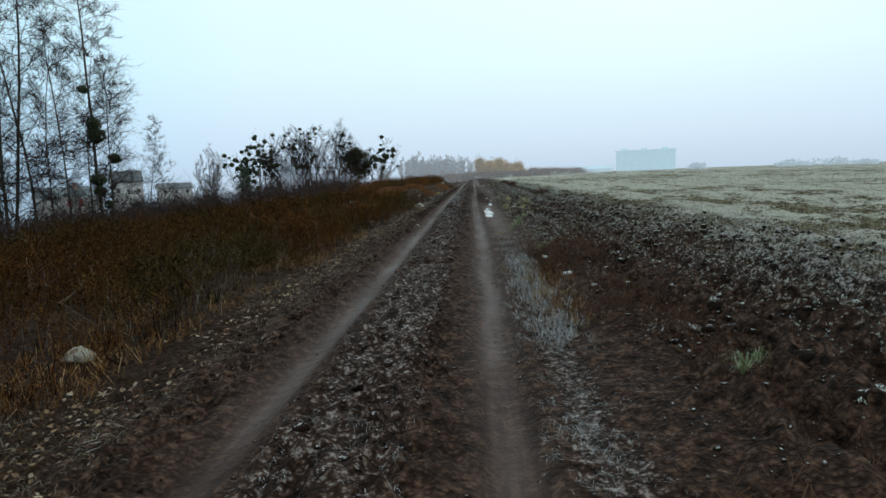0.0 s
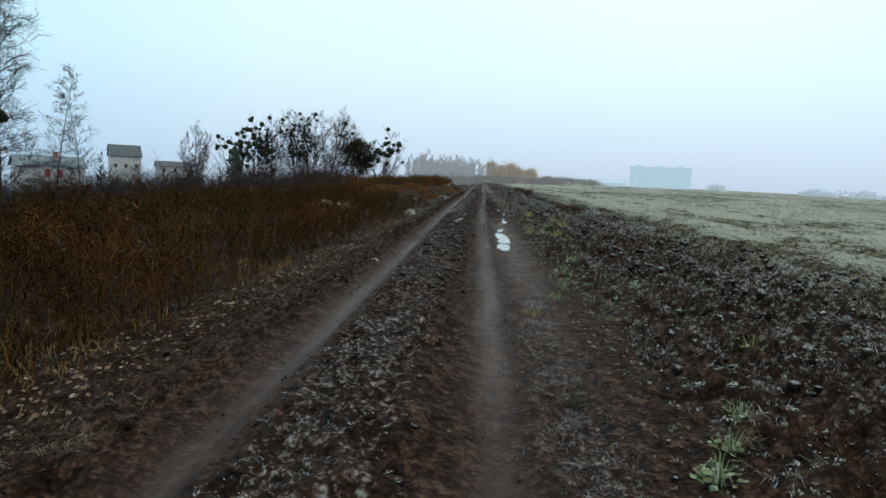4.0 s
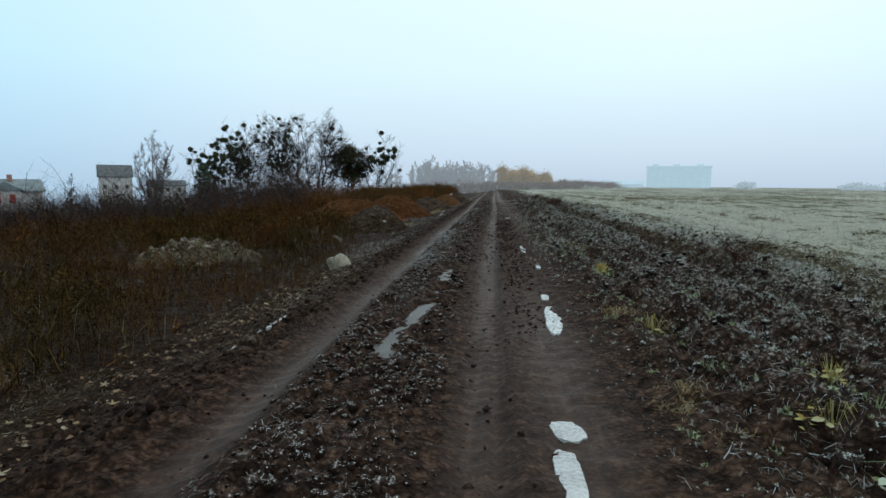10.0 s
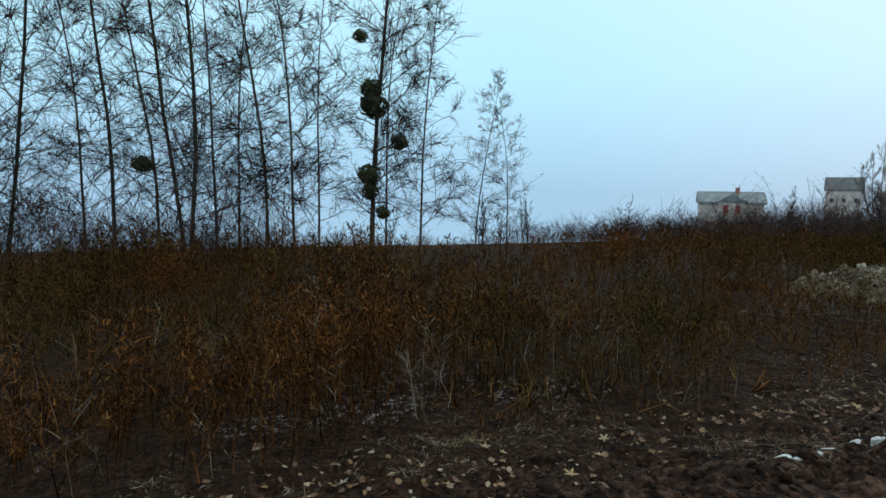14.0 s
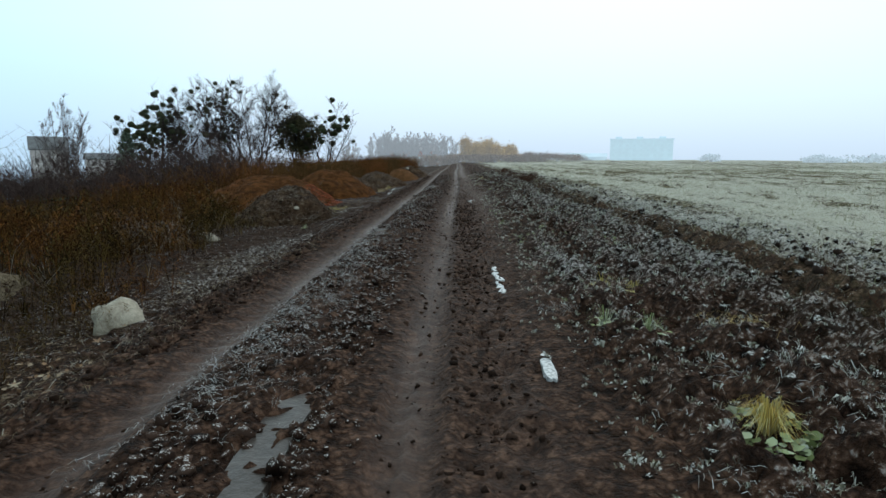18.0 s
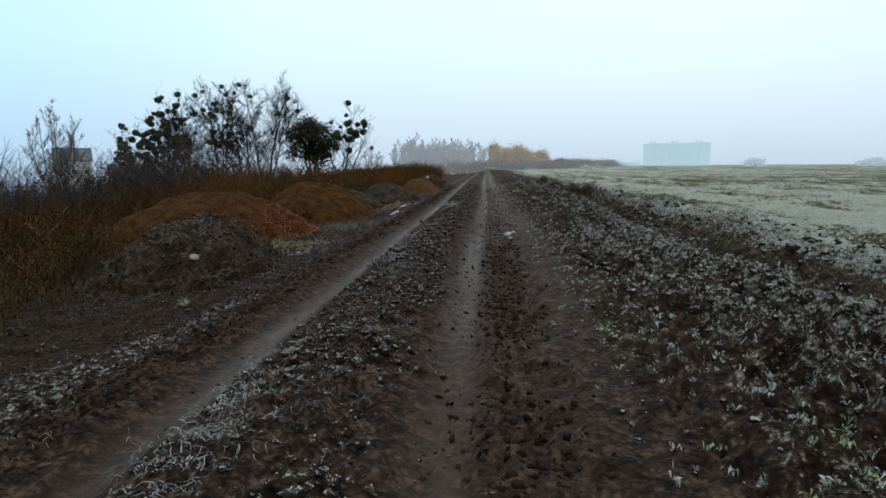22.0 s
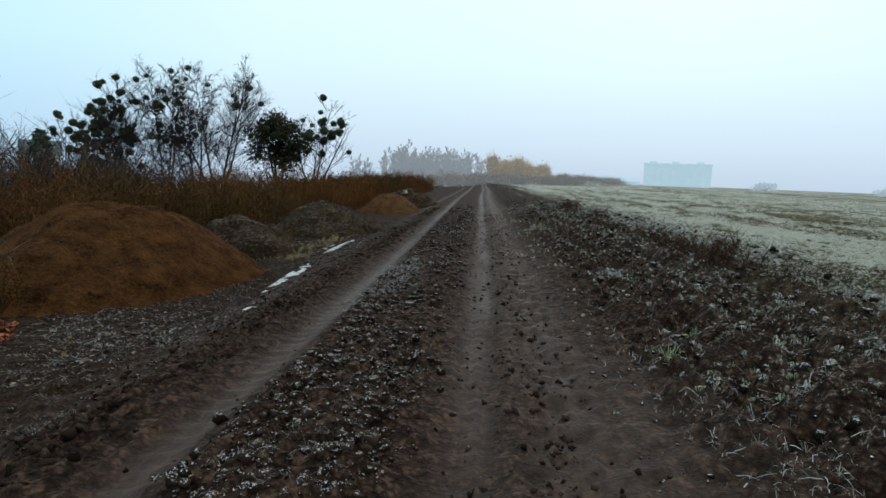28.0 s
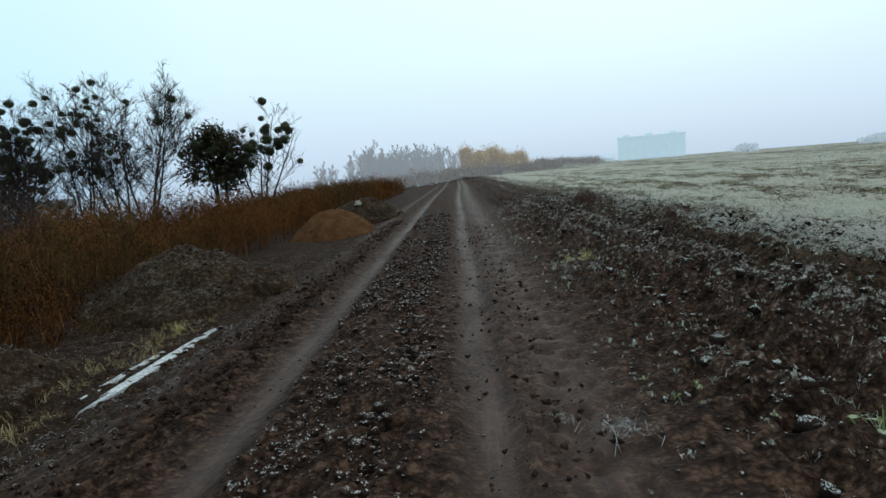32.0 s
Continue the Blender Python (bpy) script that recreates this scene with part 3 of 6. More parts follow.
def scatter(name, templates, x, y, size, mat, label, category, lift=0.0, tilt=0.0, squash=None, parent=None, z=None):
    """Many small pieces joined into one object: each place takes one of the templates, turned, leaned and scaled."""
    n = len(x)
    pick = rng.integers(0, len(templates), n)
    turn, lean, way = rng.uniform(0, 2 * math.pi, n), np.abs(rng.normal(0, 1, n)) * tilt, rng.uniform(0, 2 * math.pi, n)
    base = (height(x, y) if z is None else z) + lift
    all_v, all_f, count = [], [], 0
    for k, (tv, tf) in enumerate(templates):
        w = np.where(pick == k)[0]
        if not len(w):
            continue
        v = np.repeat(np.asarray(tv, dtype=np.float64)[None], len(w), 0)
        if squash is not None:
            v = v * np.array([1, 1, 1])[None, None] * np.stack([np.ones(len(w)), np.ones(len(w)), squash[w]], 1)[:, None]
        v = v * size[w][:, None, None]
        c, s = np.cos(turn[w])[:, None], np.sin(turn[w])[:, None]
        vx, vy, vz = v[..., 0] * c - v[..., 1] * s, v[..., 0] * s + v[..., 1] * c, v[..., 2]
        dx, dy = np.cos(way[w])[:, None], np.sin(way[w])[:, None]
        cl, sl = np.cos(lean[w])[:, None], np.sin(lean[w])[:, None]
        along = vx * dx + vy * dy
        new_along, new_z = along * cl + vz * sl, -along * sl + vz * cl
        vx, vy = vx + (new_along - along) * dx, vy + (new_along - along) * dy
        out = np.stack([vx + x[w][:, None], vy + y[w][:, None], new_z + base[w][:, None]], -1)
        f = np.asarray(tf)[None] + (count + np.arange(len(w)) * len(tv))[:, None, None]
        all_v.append(out.reshape(-1, 3))
        all_f.append(f.reshape(-1, len(tf[0])))
        count += len(w) * len(tv)
    ob = mesh_object(name, np.concatenate(all_v), np.concatenate(all_f), mat, parent)
    return tagged(ob, label, category, kind="stuff")


def lump_template(seed, flat=0.75):
    """A rough clod or stone chip of twenty faces."""
    r = np.random.default_rng(seed)
    bm = bmesh.new()
    bmesh.ops.create_icosphere(bm, subdivisions=1, radius=1.0)
    v = np.array([p.co[:] for p in bm.verts])
    f = [[p.index for p in q.verts] for q in bm.faces]
    bm.free()
    v = v * r.uniform(0.4, 1.5, (len(v), 1)) * np.array([1, r.uniform(0.6, 1.0), flat]) + r.normal(0, 0.1, v.shape)
    return v, f


def leaf_template(seed, lobes=5):
    """A curled leaf of two bent halves."""
    r = np.random.default_rng(seed)
    n = 4
    t = np.linspace(0, 1, n)
    wid = np.array([0.08, 0.42, 0.36, 0.05]) * r.uniform(0.8, 1.2, n)
    curl = 0.35 * r.uniform(-0.4, 1.2)
    v = []
    for k in range(n):
        z = curl * (t[k] - 0.5) ** 2 + 0.05
        v += [(t[k] - 0.5, -wid[k], z + 0.28 * wid[k]), (t[k] - 0.5, 0, z), (t[k] - 0.5, wid[k], z + 0.22 * wid[k] * r.uniform(-0.5, 1.5))]
    f = []
    for k in range(n - 1):
        a = 3 * k
        f += [[a, a + 1, a + 4, a + 3], [a + 1, a + 2, a + 5, a + 4]]
    return np.array(v), f


def blades_template(seed, blades=9, spread=0.5, width=0.02, droop=0.6):
    """A tuft of narrow drooping blades, one unit long."""
    r = np.random.default_rng(seed)
    v, f = [], []
    for _ in range(blades):
        a, reach, high = r.uniform(0, 2 * math.pi), r.uniform(0.2, 1.0) * spread, r.uniform(0.45, 1.0)
        d, s = np.array([math.cos(a), math.sin(a), 0]), np.array([-math.sin(a), math.cos(a), 0])
        root = d * 0.06 * r.uniform(0, 1)
        mid = root + d * reach * 0.5 + np.array([0, 0, high * 0.75])
        tip = root + d * reach * 1.15 + np.array([0, 0, high * (1 - droop * r.uniform(0.3, 1))])
        k = len(v)
        v += [root - s * width, root + s * width, mid - s * width * 0.8, mid + s * width * 0.8, tip - s * width * 0.2, tip + s * width * 0.2]
        f += [[k, k + 1, k + 3, k + 2], [k + 2, k + 3, k + 5, k + 4]]
    return np.array(v), f


def weed_template(seed, twigs=15, width=0.0045, spread=0.34, base=0.18, bend=0.14):
    """A dead weed: a bent main stem with many thin side shoots, one unit high."""
    r = np.random.default_rng(seed)
    v, f = [], []

    def strip(a, b, wa, wb, turns=1):
        d = np.array(b) - np.array(a)
        w = r.uniform(0, math.pi)
        for k in range(turns):
            s = np.array([math.cos(w + k * 1.57), math.sin(w + k * 1.57), 0])
            s = s - d * (s @ d) / (d @ d + 1e-9)
            q = len(v)
            v.extend([a - s * wa, a + s * wa, b + s * wb, b - s * wb])
            f.append([q, q + 1, q + 2, q + 3])

    lean = r.normal(0, bend, 2)
    p0, p1 = np.zeros(3), np.array([lean[0] * 0.4, lean[1] * 0.4, 0.5])
    p2 = np.array([lean[0] * 1.5, lean[1] * 1.5, r.uniform(0.8, 1.0)])
    strip(p0, p1, width * 1.5, width, 2)
    strip(p1, p2, width, width * 0.5)
    for _ in range(twigs):
        t = r.uniform(base, 1.0) ** 0.8
        a = p0 + (p1 - p0) * t * 2 if t < 0.5 else p1 + (p2 - p1) * (t - 0.5) * 2
        way, long = r.uniform(0, 2 * math.pi), r.uniform(0.12, spread)
        b = a + np.array([math.cos(way) * long * 0.75, math.sin(way) * long * 0.75, long * r.uniform(0.2, 1.0)])
        strip(a, b, width * 0.8, width * 0.55)
        if r.uniform() < 0.6:
            way += r.normal(0, 0.8)
            strip(a * 0.4 + b * 0.6, b + np.array([math.cos(way), math.sin(way), r.uniform(-0.2, 0.8)]) * long * 0.4, width * 0.6, width * 0.5)
    return np.array(v), f


def along(pts, t):
    k = min(int(t * (len(pts) - 1)), len(pts) - 2)
    u = t * (len(pts) - 1) - k
    return pts[k] * (1 - u) + pts[k + 1] * u, (pts[k + 1] - pts[k]) / (np.linalg.norm(pts[k + 1] - pts[k]) + 1e-9)


def panicle_template(seed, width=0.0036, heads=20, low=0.42, tuft=3, reach=0.17):
    """A dead goldenrod-like weed: a stiff bent stem with a bushy plume of short shoots and dry seed heads."""
    r = np.random.default_rng(seed)
    v, f = [], []

    def strip(a, b, wa, wb):
        d, s = b - a, r.normal(0, 1, 3)
        s = np.cross(d, s)
        s = s / (np.linalg.norm(s) + 1e-9)
        q = len(v)
        v.extend([a - s * wa, a + s * wa, b + s * wb, b - s * wb])
        f.append([q, q + 1, q + 2, q + 3])

    lean = r.normal(0, 0.15, 2)
    spine = [np.array([lean[0] * t * t, lean[1] * t * t, t]) + np.append(r.normal(0, 0.012, 2), 0) * (t > 0) for t in (0.0, 0.35, 0.7, 1.0)]
    for k in range(3):
        strip(spine[k], spine[k + 1], width * (1.5 - 0.35 * k), width * (1.2 - 0.35 * k))
    for k in range(heads):
        t = low + (0.99 - low) * (k + r.uniform(0, 1)) / heads
        p, _ = along(spine, t)
        a, long = r.uniform(0, 2 * math.pi), reach * (1.25 - 0.75 * t) * r.uniform(0.5, 1.3)
        tip = p + np.array([math.cos(a) * long, math.sin(a) * long, long * r.uniform(0.3, 1.3)])
        strip(p, tip, width * 0.6, width * 0.45)
        for _ in range(tuft):
            c = p + (tip - p) * r.uniform(0.35, 1.05)
            strip(c, c + r.normal(0, 0.022, 3) + np.array([0, 0, 0.018]), width * 1.5, width * 0.9)
    return np.array(v), f


LUMPS = [lump_template(s) for s in range(6)]
LEAVES = [leaf_template(s) for s in range(6)]


def sprig_template(seed, leaves=8):
    """A few narrow leaves spread from one crown close to the ground."""
    r = np.random.default_rng(seed)
    v, f = [], []
    for _ in range(leaves):
        a, long, wid = r.uniform(0, 2 * math.pi), r.uniform(0.3, 0.85), r.uniform(0.08, 0.19)
        d, s = np.array([math.cos(a), math.sin(a), 0]), np.array([-math.sin(a), math.cos(a), 0])
        rise = r.uniform(0.25, 1.0)
        root = np.array([r.normal(0, 0.3), r.normal(0, 0.3), 0])
        k = len(v)
        v += [root + d * 0.05, root + d * long * 0.55 - s * wid + np.array([0, 0, rise * 0.8]), root + d * long + np.array([0, 0, rise * r.uniform(0.3, 1.1)]), root + d * long * 0.5 + s * wid + np.array([0, 0, rise])]
        f.append([k, k + 1, k + 2, k + 3])
    return np.array(v), f


def wisp_template(seed, blades=6, thin=1.0):
    """Flattened blades that lie crossed on the ground."""
    r = np.random.default_rng(seed)
    v, f = [], []
    for _ in range(blades):
        a, long, wid = r.uniform(0, 2 * math.pi), r.uniform(0.25, 0.9), r.uniform(0.012, 0.022) * thin
        c = np.array([r.normal(0, 0.5), r.normal(0, 0.5), r.uniform(0.02, 0.2)])
        d, s = np.array([math.cos(a), math.sin(a), r.normal(0, 0.2)]) * long * 0.5, np.array([-math.sin(a), math.cos(a), 0]) * wid
        bow = np.array([0, 0, r.uniform(0.0, 0.18)]) + s * r.uniform(-3, 3)
        k = len(v)
        v += [c - d - s, c - d + s, c + bow + s, c + bow - s, c + d + s * 0.4, c + d - s * 0.4]
        f += [[k, k + 1, k + 2, k + 3], [k + 3, k + 2, k + 4, k + 5]]
    return np.array(v), f


SPRIGS = [sprig_template(s, 10) for s in range(8)]
WISPS = [wisp_template(s) for s in range(6)]
STRAWS = [wisp_template(s + 30, 8, 0.85) for s in range(6)]
FINE_TUFTS = [blades_template(s + 20, 7, 0.8, 0.012, 0.9) for s in range(5)]
WEEDS = [weed_template(s, 12, 0.0034, 0.34, 0.12, 0.17) for s in range(10)]
PLUMES = [panicle_template(s + 200) for s in range(10)]
LOW_PLUMES = [panicle_template(s + 230, 0.0055, 14, 0.18, 3, 0.30) for s in range(8)]
FAR_PLUMES = [panicle_template(s + 260, 0.0042, 16, 0.20, 2, 0.24) for s in range(6)]
BUSHLETS = [weed_template(s + 90, 22, 0.011, 0.5, 0.04, 0.35) for s in range(6)]
SCRUB = [weed_template(s + 70, 20, 0.0045, 0.55, 0.2, 0.3) for s in range(6)]
STUBBLE = [blades_template(s + 80, 3, 0.8, 0.018, 0.8) for s in range(6)]
LOW_TUFTS = [blades_template(s + 60, 10, 0.9, 0.014, 0.75) for s in range(5)]


def crumb_template(seed):
    """A sharp crumb of earth of eight faces."""
    r = np.random.default_rng(seed)
    v = np.array([(1, 0, 0), (0, 1, 0), (-1, 0, 0), (0, -1, 0), (0, 0, 0.8), (0, 0, -0.5)]) * r.uniform(0.5, 1.4, (6, 1)) + r.normal(0, 0.12, (6, 3))
    return v, [[0, 1, 4], [1, 2, 4], [2, 3, 4], [3, 0, 4], [1, 0, 5], [2, 1, 5], [3, 2, 5], [0, 3, 5]]


def flake_template(seed):
    """One bent leaf of two faces."""
    r = np.random.default_rng(seed)
    w = r.uniform(0.25, 0.4)
    return np.array([(-0.5, -w, 0.0), (0.5, -w * 0.6, r.uniform(-0.2, 0.3)), (0.5, w * 0.6, r.uniform(-0.2, 0.3)), (-0.5, w, r.uniform(-0.1, 0.2))]), [[0, 1, 2, 3]]


FLAKES = [flake_template(s) for s in range(6)]
CRUMBS = [crumb_template(s) for s in range(8)]


def uniform(n, x0, x1, y0, y1):
    return rng.uniform(x0, x1, n), rng.uniform(y0, y1, n)


def thinned(x, y, keep):
    w = rng.uniform(0, 1, len(x)) < keep
    return x[w], y[w]


# ---- trees ----
def tube(points, radii, sides, v, f):
    """Adds a tapered tube along the points to the lists v and f."""
    prev = None
    for k, (p, r) in enumerate(zip(points, radii)):
        d = points[min(k + 1, len(points) - 1)] - points[max(k - 1, 0)]
        d = d / (np.linalg.norm(d) + 1e-9)
        a = np.cross(d, (0.31, 0.95, 0.05))
        a = a / (np.linalg.norm(a) + 1e-9)
        b = np.cross(d, a)
        ring = len(v)
        for s in range(sides):
            w = 2 * math.pi * s / sides
            v.append(p + (a * math.cos(w) + b * math.sin(w)) * r)
        if prev is not None:
            for s in range(sides):
                f.append([prev + s, prev + (s + 1) % sides, ring + (s + 1) % sides, ring + s])
        prev = ring


def shoot(r, start, way, length, rise, bends, wobble):
    """A wavering line of points that leaves start along way and turns upwards by rise."""
    pts, d, p = [start], np.array(way, dtype=float), np.array(start, dtype=float)
    for _ in range(bends):
        d = d + np.array([0, 0, rise]) + r.normal(0, wobble, 3)
        d = d / np.linalg.norm(d)
        p = p + d * length / bends
        pts.append(p)
    return pts


def tree(name, seed, x, y, high, girth, label, mats, limbs=22, start=0.22, reach=0.26, steep=0.75, stems=1, twigs=7, sprays=4, group="", base=None, fork=0.0, fat=0.008, rising=0.09, taper=0.7, twig_rise=(0.1, 1.0), droop=-0.2, wobble=0.10):
    """A bare tree: trunk, limbs and a crown of fine twigs; several stems may rise from one foot."""
    r = np.random.default_rng(seed)
    z = float(height(x, y)) - 0.05 if base is None else base
    top = empty(name, x, y, z)
    tagged(top, label, "tree", group)
    places = []
    tv, tf, lv, lf, cv, cf = [], [], [], [], [], []
    for s in range(stems):
        a = 2 * math.pi * (s * 0.618 + r.uniform(0, 0.25))
        lean = fork * (0.35 + 0.9 * ((s + 0.5) / stems)) if stems > 1 else 0.02
        way = np.array([math.cos(a) * lean, math.sin(a) * lean, 1.0])
        h = high * (1.0 if s == 0 else r.uniform(0.7, 0.95))
        foot = np.array([math.cos(a), math.sin(a), 0]) * (0.0 if stems == 1 else girth * 1.2)
        pts = shoot(r, foot, way / np.linalg.norm(way), h, 0.02, 9, 0.035)
        rad = [girth * (1.25 if k == 0 else 1.0) * (1 - k / 9.6) ** 0.8 / (1.0 if stems == 1 else 1.4) for k in range(10)]
        tube(pts, rad, 8, tv, tf)
        for k in range(limbs):
            t = start + (0.97 - start) * (k + r.uniform(0, 1)) / limbs
            p, d = along(pts, t)
            a = r.uniform(0, 2 * math.pi)
            rise = rising
            long = high * reach * (1.15 - t) ** taper * r.uniform(0.55, 1.2)
            w = np.array([math.cos(a), math.sin(a), steep * r.uniform(0.5, 1.3)])
            limb = shoot(r, p, w / np.linalg.norm(w), long, rise, 5, wobble)
            rr = girth * 0.22 * (1.1 - t)
            tube(limb, [rr * (1 - q / 6.0) + 0.6 * fat for q in range(6)], 4, lv, lf)
            places.append(limb[-2])
            for _ in range(twigs):
                q, e = along(limb, r.uniform(0.2, 1.0))
                a = r.uniform(0, 2 * math.pi)
                w = e + np.array([math.cos(a), math.sin(a), r.uniform(*twig_rise)]) * 0.8
                sub = shoot(r, q, w / np.linalg.norm(w), long * r.uniform(0.22, 0.5), 0.06, 3, 0.20)
                tube(sub, [fat * 1.3, fat, fat * 0.85, fat * 0.6], 3, cv, cf)
                for _ in range(sprays):
                    q2, e2 = along(sub, r.uniform(0.2, 1.0))
                    w = e2 + r.normal(0, 0.6, 3) - np.array([0, 0, droop])
                    e3 = q2 + w / np.linalg.norm(w) * long * r.uniform(0.10, 0.26)
                    sd = np.cross(w, r.normal(0, 1, 3))
                    sd = sd / np.linalg.norm(sd) * fat
                    n0 = len(cv)
                    cv += [q2 - sd * 0.8, q2 + sd * 0.8, e3 + sd * 0.5, e3 - sd * 0.5]
                    cf.append([n0, n0 + 1, n0 + 2, n0 + 3])
    mesh_object("trunk", tv + lv, tf + [[i + len(tv) for i in q] for q in lf], mats[0], top, smooth=True)
    mesh_object("crown", cv, cf, mats[1], top)
    return top, places


def ball_mesh(seed, leaves=260, solid=0.62):
    """An uneven ball of small paired leaves on hidden twigs."""
    r = np.random.default_rng(seed)
    v, f = [], []
    for _ in range(leaves):
        d = r.normal(0, 1, 3)
        d = d / np.linalg.norm(d)
        p = d * r.uniform(solid, 1.0) ** 0.6 * np.array([1, 1, 0.88]) * (0.85 + 0.3 * float(vnoise(d[0] * 2 + 5, d[1] * 2 + d[2], seed)))
        a = np.cross(d, r.normal(0, 1, 3))
        a = a / np.linalg.norm(a)
        b = (np.cross(d, a) + d * r.uniform(-0.6, 0.6)) * 0.10
        a = a * 0.17
        k = len(v)
        v += [p - a - b, p + a - b, p + a * 0.6 + b, p - a * 0.6 + b]
        f.append([k, k + 1, k + 2, k + 3])
    bm = bmesh.new()
    bmesh.ops.create_icosphere(bm, subdivisions=1, radius=0.66)
    k = len(v)
    for q in bm.verts:
        v.append(np.array(q.co[:]) * r.uniform(0.75, 1.1))
    for q in bm.faces:
        f.append([k + w.index for w in q.verts])
    bm.free()
    me = bpy.data.meshes.new("mistletoe")
    me.from_pydata([tuple(p) for p in v], [], f)
    me.materials.append(M["mistletoe"])
    return me


BALLS = [ball_mesh(s) for s in range(4)]


def mistletoe(parent, p, size, k=0):
    ob = new("mistletoe", BALLS[k % 4])
    ob.parent = parent
    ob.location, ob.scale = p, (size, size, size)
    ob.rotation_euler = (0, 0, k * 1.7)
    return ob


# birches on the low ground beside the track
BIRCH = (M["birch"], M["twig"])
first_birch, spots = tree("birch_tree", 101, -16.6, 25.2, 13.5, 0.075, "tall bare birch with dark mistletoe balls among its branches", BIRCH, 60, 0.10, 0.185, 0.62, 1, 11, 9, "birches by the track", None, 0.0, 0.0062, 0.03, 0.55, (-0.5, 0.7), 0.25, 0.18)
for k, (dx, dz, size) in enumerate([(-0.05, 5.15, 0.32), (0.05, 4.65, 0.42), (0.85, 3.65, 0.28), (-0.35, 6.6, 0.22), (-0.1, 2.7, 0.34), (-0.05, 2.2, 0.28), (0.35, 1.6, 0.22)]):
    mistletoe(first_birch, (dx * 0.35, dx * 0.9, dz), size, k)
second_birch, _ = tree("birch_tree", 102, -17.0, 20.3, 14.0, 0.085, "tall bare birch with a thick lower trunk", BIRCH, 50, 0.08, 0.19, 0.65, 2, 10, 8, "birches by the track", None, 0.08, 0.0062, 0.03, 0.55, (-0.5, 0.7), 0.25, 0.18)
mistletoe(second_birch, (-0.9, -1.2, 2.9), 0.28, 1)
third_birch, _ = tree("birch_tree", 103, -17.5, 22.3, 12.0, 0.052, "slender bare birch in a thin grove", BIRCH, 46, 0.10, 0.175, 0.65, 1, 10, 8, "birches by the track", None, 0.0, 0.0062, 0.03, 0.55, (-0.5, 0.7), 0.25, 0.18)
fourth_birch, _ = tree("birch_tree", 104, -18.0, 23.9, 9.5, 0.037, "slim young bare birch", BIRCH, 40, 0.10, 0.18, 0.65, 1, 10, 8, "birches by the track", None, 0.0, 0.0062, 0.03, 0.55, (-0.5, 0.7), 0.25, 0.18)
for src, x, y, turn, s in [(third_birch, -18.5, 18.3, 80, 1.1), (third_birch, -16.2, 28.4, 150, 0.5), (fourth_birch, -15.9, 29.3, 200, 0.58), (fourth_birch, -17.6, 25.9, 20, 1.0),
                           (fourth_birch, -17.2, 26.9, 100, 1.05), (third_birch, -19.5, 20.9, 300, 0.95), (fourth_birch, -19.6, 21.6, 50, 1.2), (second_birch, -18.5, 15.6, 60, 0.95),
                           (third_birch, -17.0, 13.4, 10, 1.05), (fourth_birch, -20.5, 17.2, 260, 1.2), (third_birch, -21.0, 14.5, 190, 1.1), (fourth_birch, -16.5, 23.0, 270, 1.15), (second_birch, -20.5, 11.0, 120, 0.9),
                           (third_birch, -22.5, 19.0, 30, 1.1)]:
    made = copy_thing(src, pose(x, y, float(land(x, y)) - 0.1, 0, 0, turn))
    made.scale = (s, s, s)

# the row of trees full of mistletoe, far down on the low side
FAR_BARK = (M["bark"], M["twig"])
ROW = [(-37.8, 95.5, 6.6, 3, 46, 201, 0.36), (-34.2, 92.6, 7.8, 3, 56, 208, 0.34), (-30.4, 88.5, 8.0, 3, 22, 209, 0.26), (-27.2, 90.0, 9.0, 2, 22, 204, 0.26), (-24.9, 91.0, 8.6, 2, 12, 203, 0.26), (-21.8, 88.4, 10.0, 4, 8, 205, 0.34), (-15.2, 93.0, 7.0, 4, 34, 207, 0.46)]
for k, (x, y, high, stems, balls, seed, fork) in enumerate(ROW):
    base = float(land(x, y)) - 0.3
    t, places = tree("mistletoe_tree", seed, x, y, high - base, 0.13, "bare field tree hung with round mistletoe clumps" if balls > 20 else "tall bare field tree with few mistletoe clumps", FAR_BARK, 14 if balls > 30 else 20, 0.26, 0.42 if balls > 30 else 0.34, 0.9, stems + (0 if balls > 30 else 1), 6 if balls > 30 else 10, 4 if balls > 30 else 7, "trees with mistletoe", base, fork, 0.0115, 0.10, 0.5, (-0.2, 0.9), -0.1, 0.15)
    r = np.random.default_rng(seed)
    upper = [p for p in places if p[2] > (0.34 if balls > 40 else 0.48) * (high - base)]
    hung = []
    for b in range(balls * 6):
        p = upper[int(r.integers(0, len(upper)))] * np.array([1.0, 1.0, 1.0]) + r.normal(0, 0.35, 3)
        if len(hung) < balls and all(np.linalg.norm(p - q) > 0.72 for q in hung):
            hung.append(p)
            mistletoe(t, tuple(p), float(r.uniform(0.2, 0.44 if balls > 30 else 0.34)), b)
shrub, places = tree("evergreen_bush", 206, -18.9, 95.0, 8.4, 0.2, "broad olive-brown leafy bush among bare trees", FAR_BARK, 20, 0.2, 0.26, 0.8, 3, 4, 2, "", float(land(-18.9, 95)) - 0.3, 0.22)
r = np.random.default_rng(9)
way = r.normal(0, 1, (46, 3))
way = way / np.linalg.norm(way, axis=1)[:, None] * r.uniform(0.2, 1.0, (46, 1)) ** 0.5
cores = way * np.array([2.5, 2.5, 2.5]) + np.array([0, 0, 5.4])
fol = np.repeat(cores, 210, 0) + r.normal(0, 0.42, (46 * 210, 3))
scatter("foliage", FLAKES, fol[:, 0], fol[:, 1], r.uniform(0.12, 0.26, len(fol)), M["olive"], "", "", tilt=1.0, parent=shrub, z=fol[:, 2])
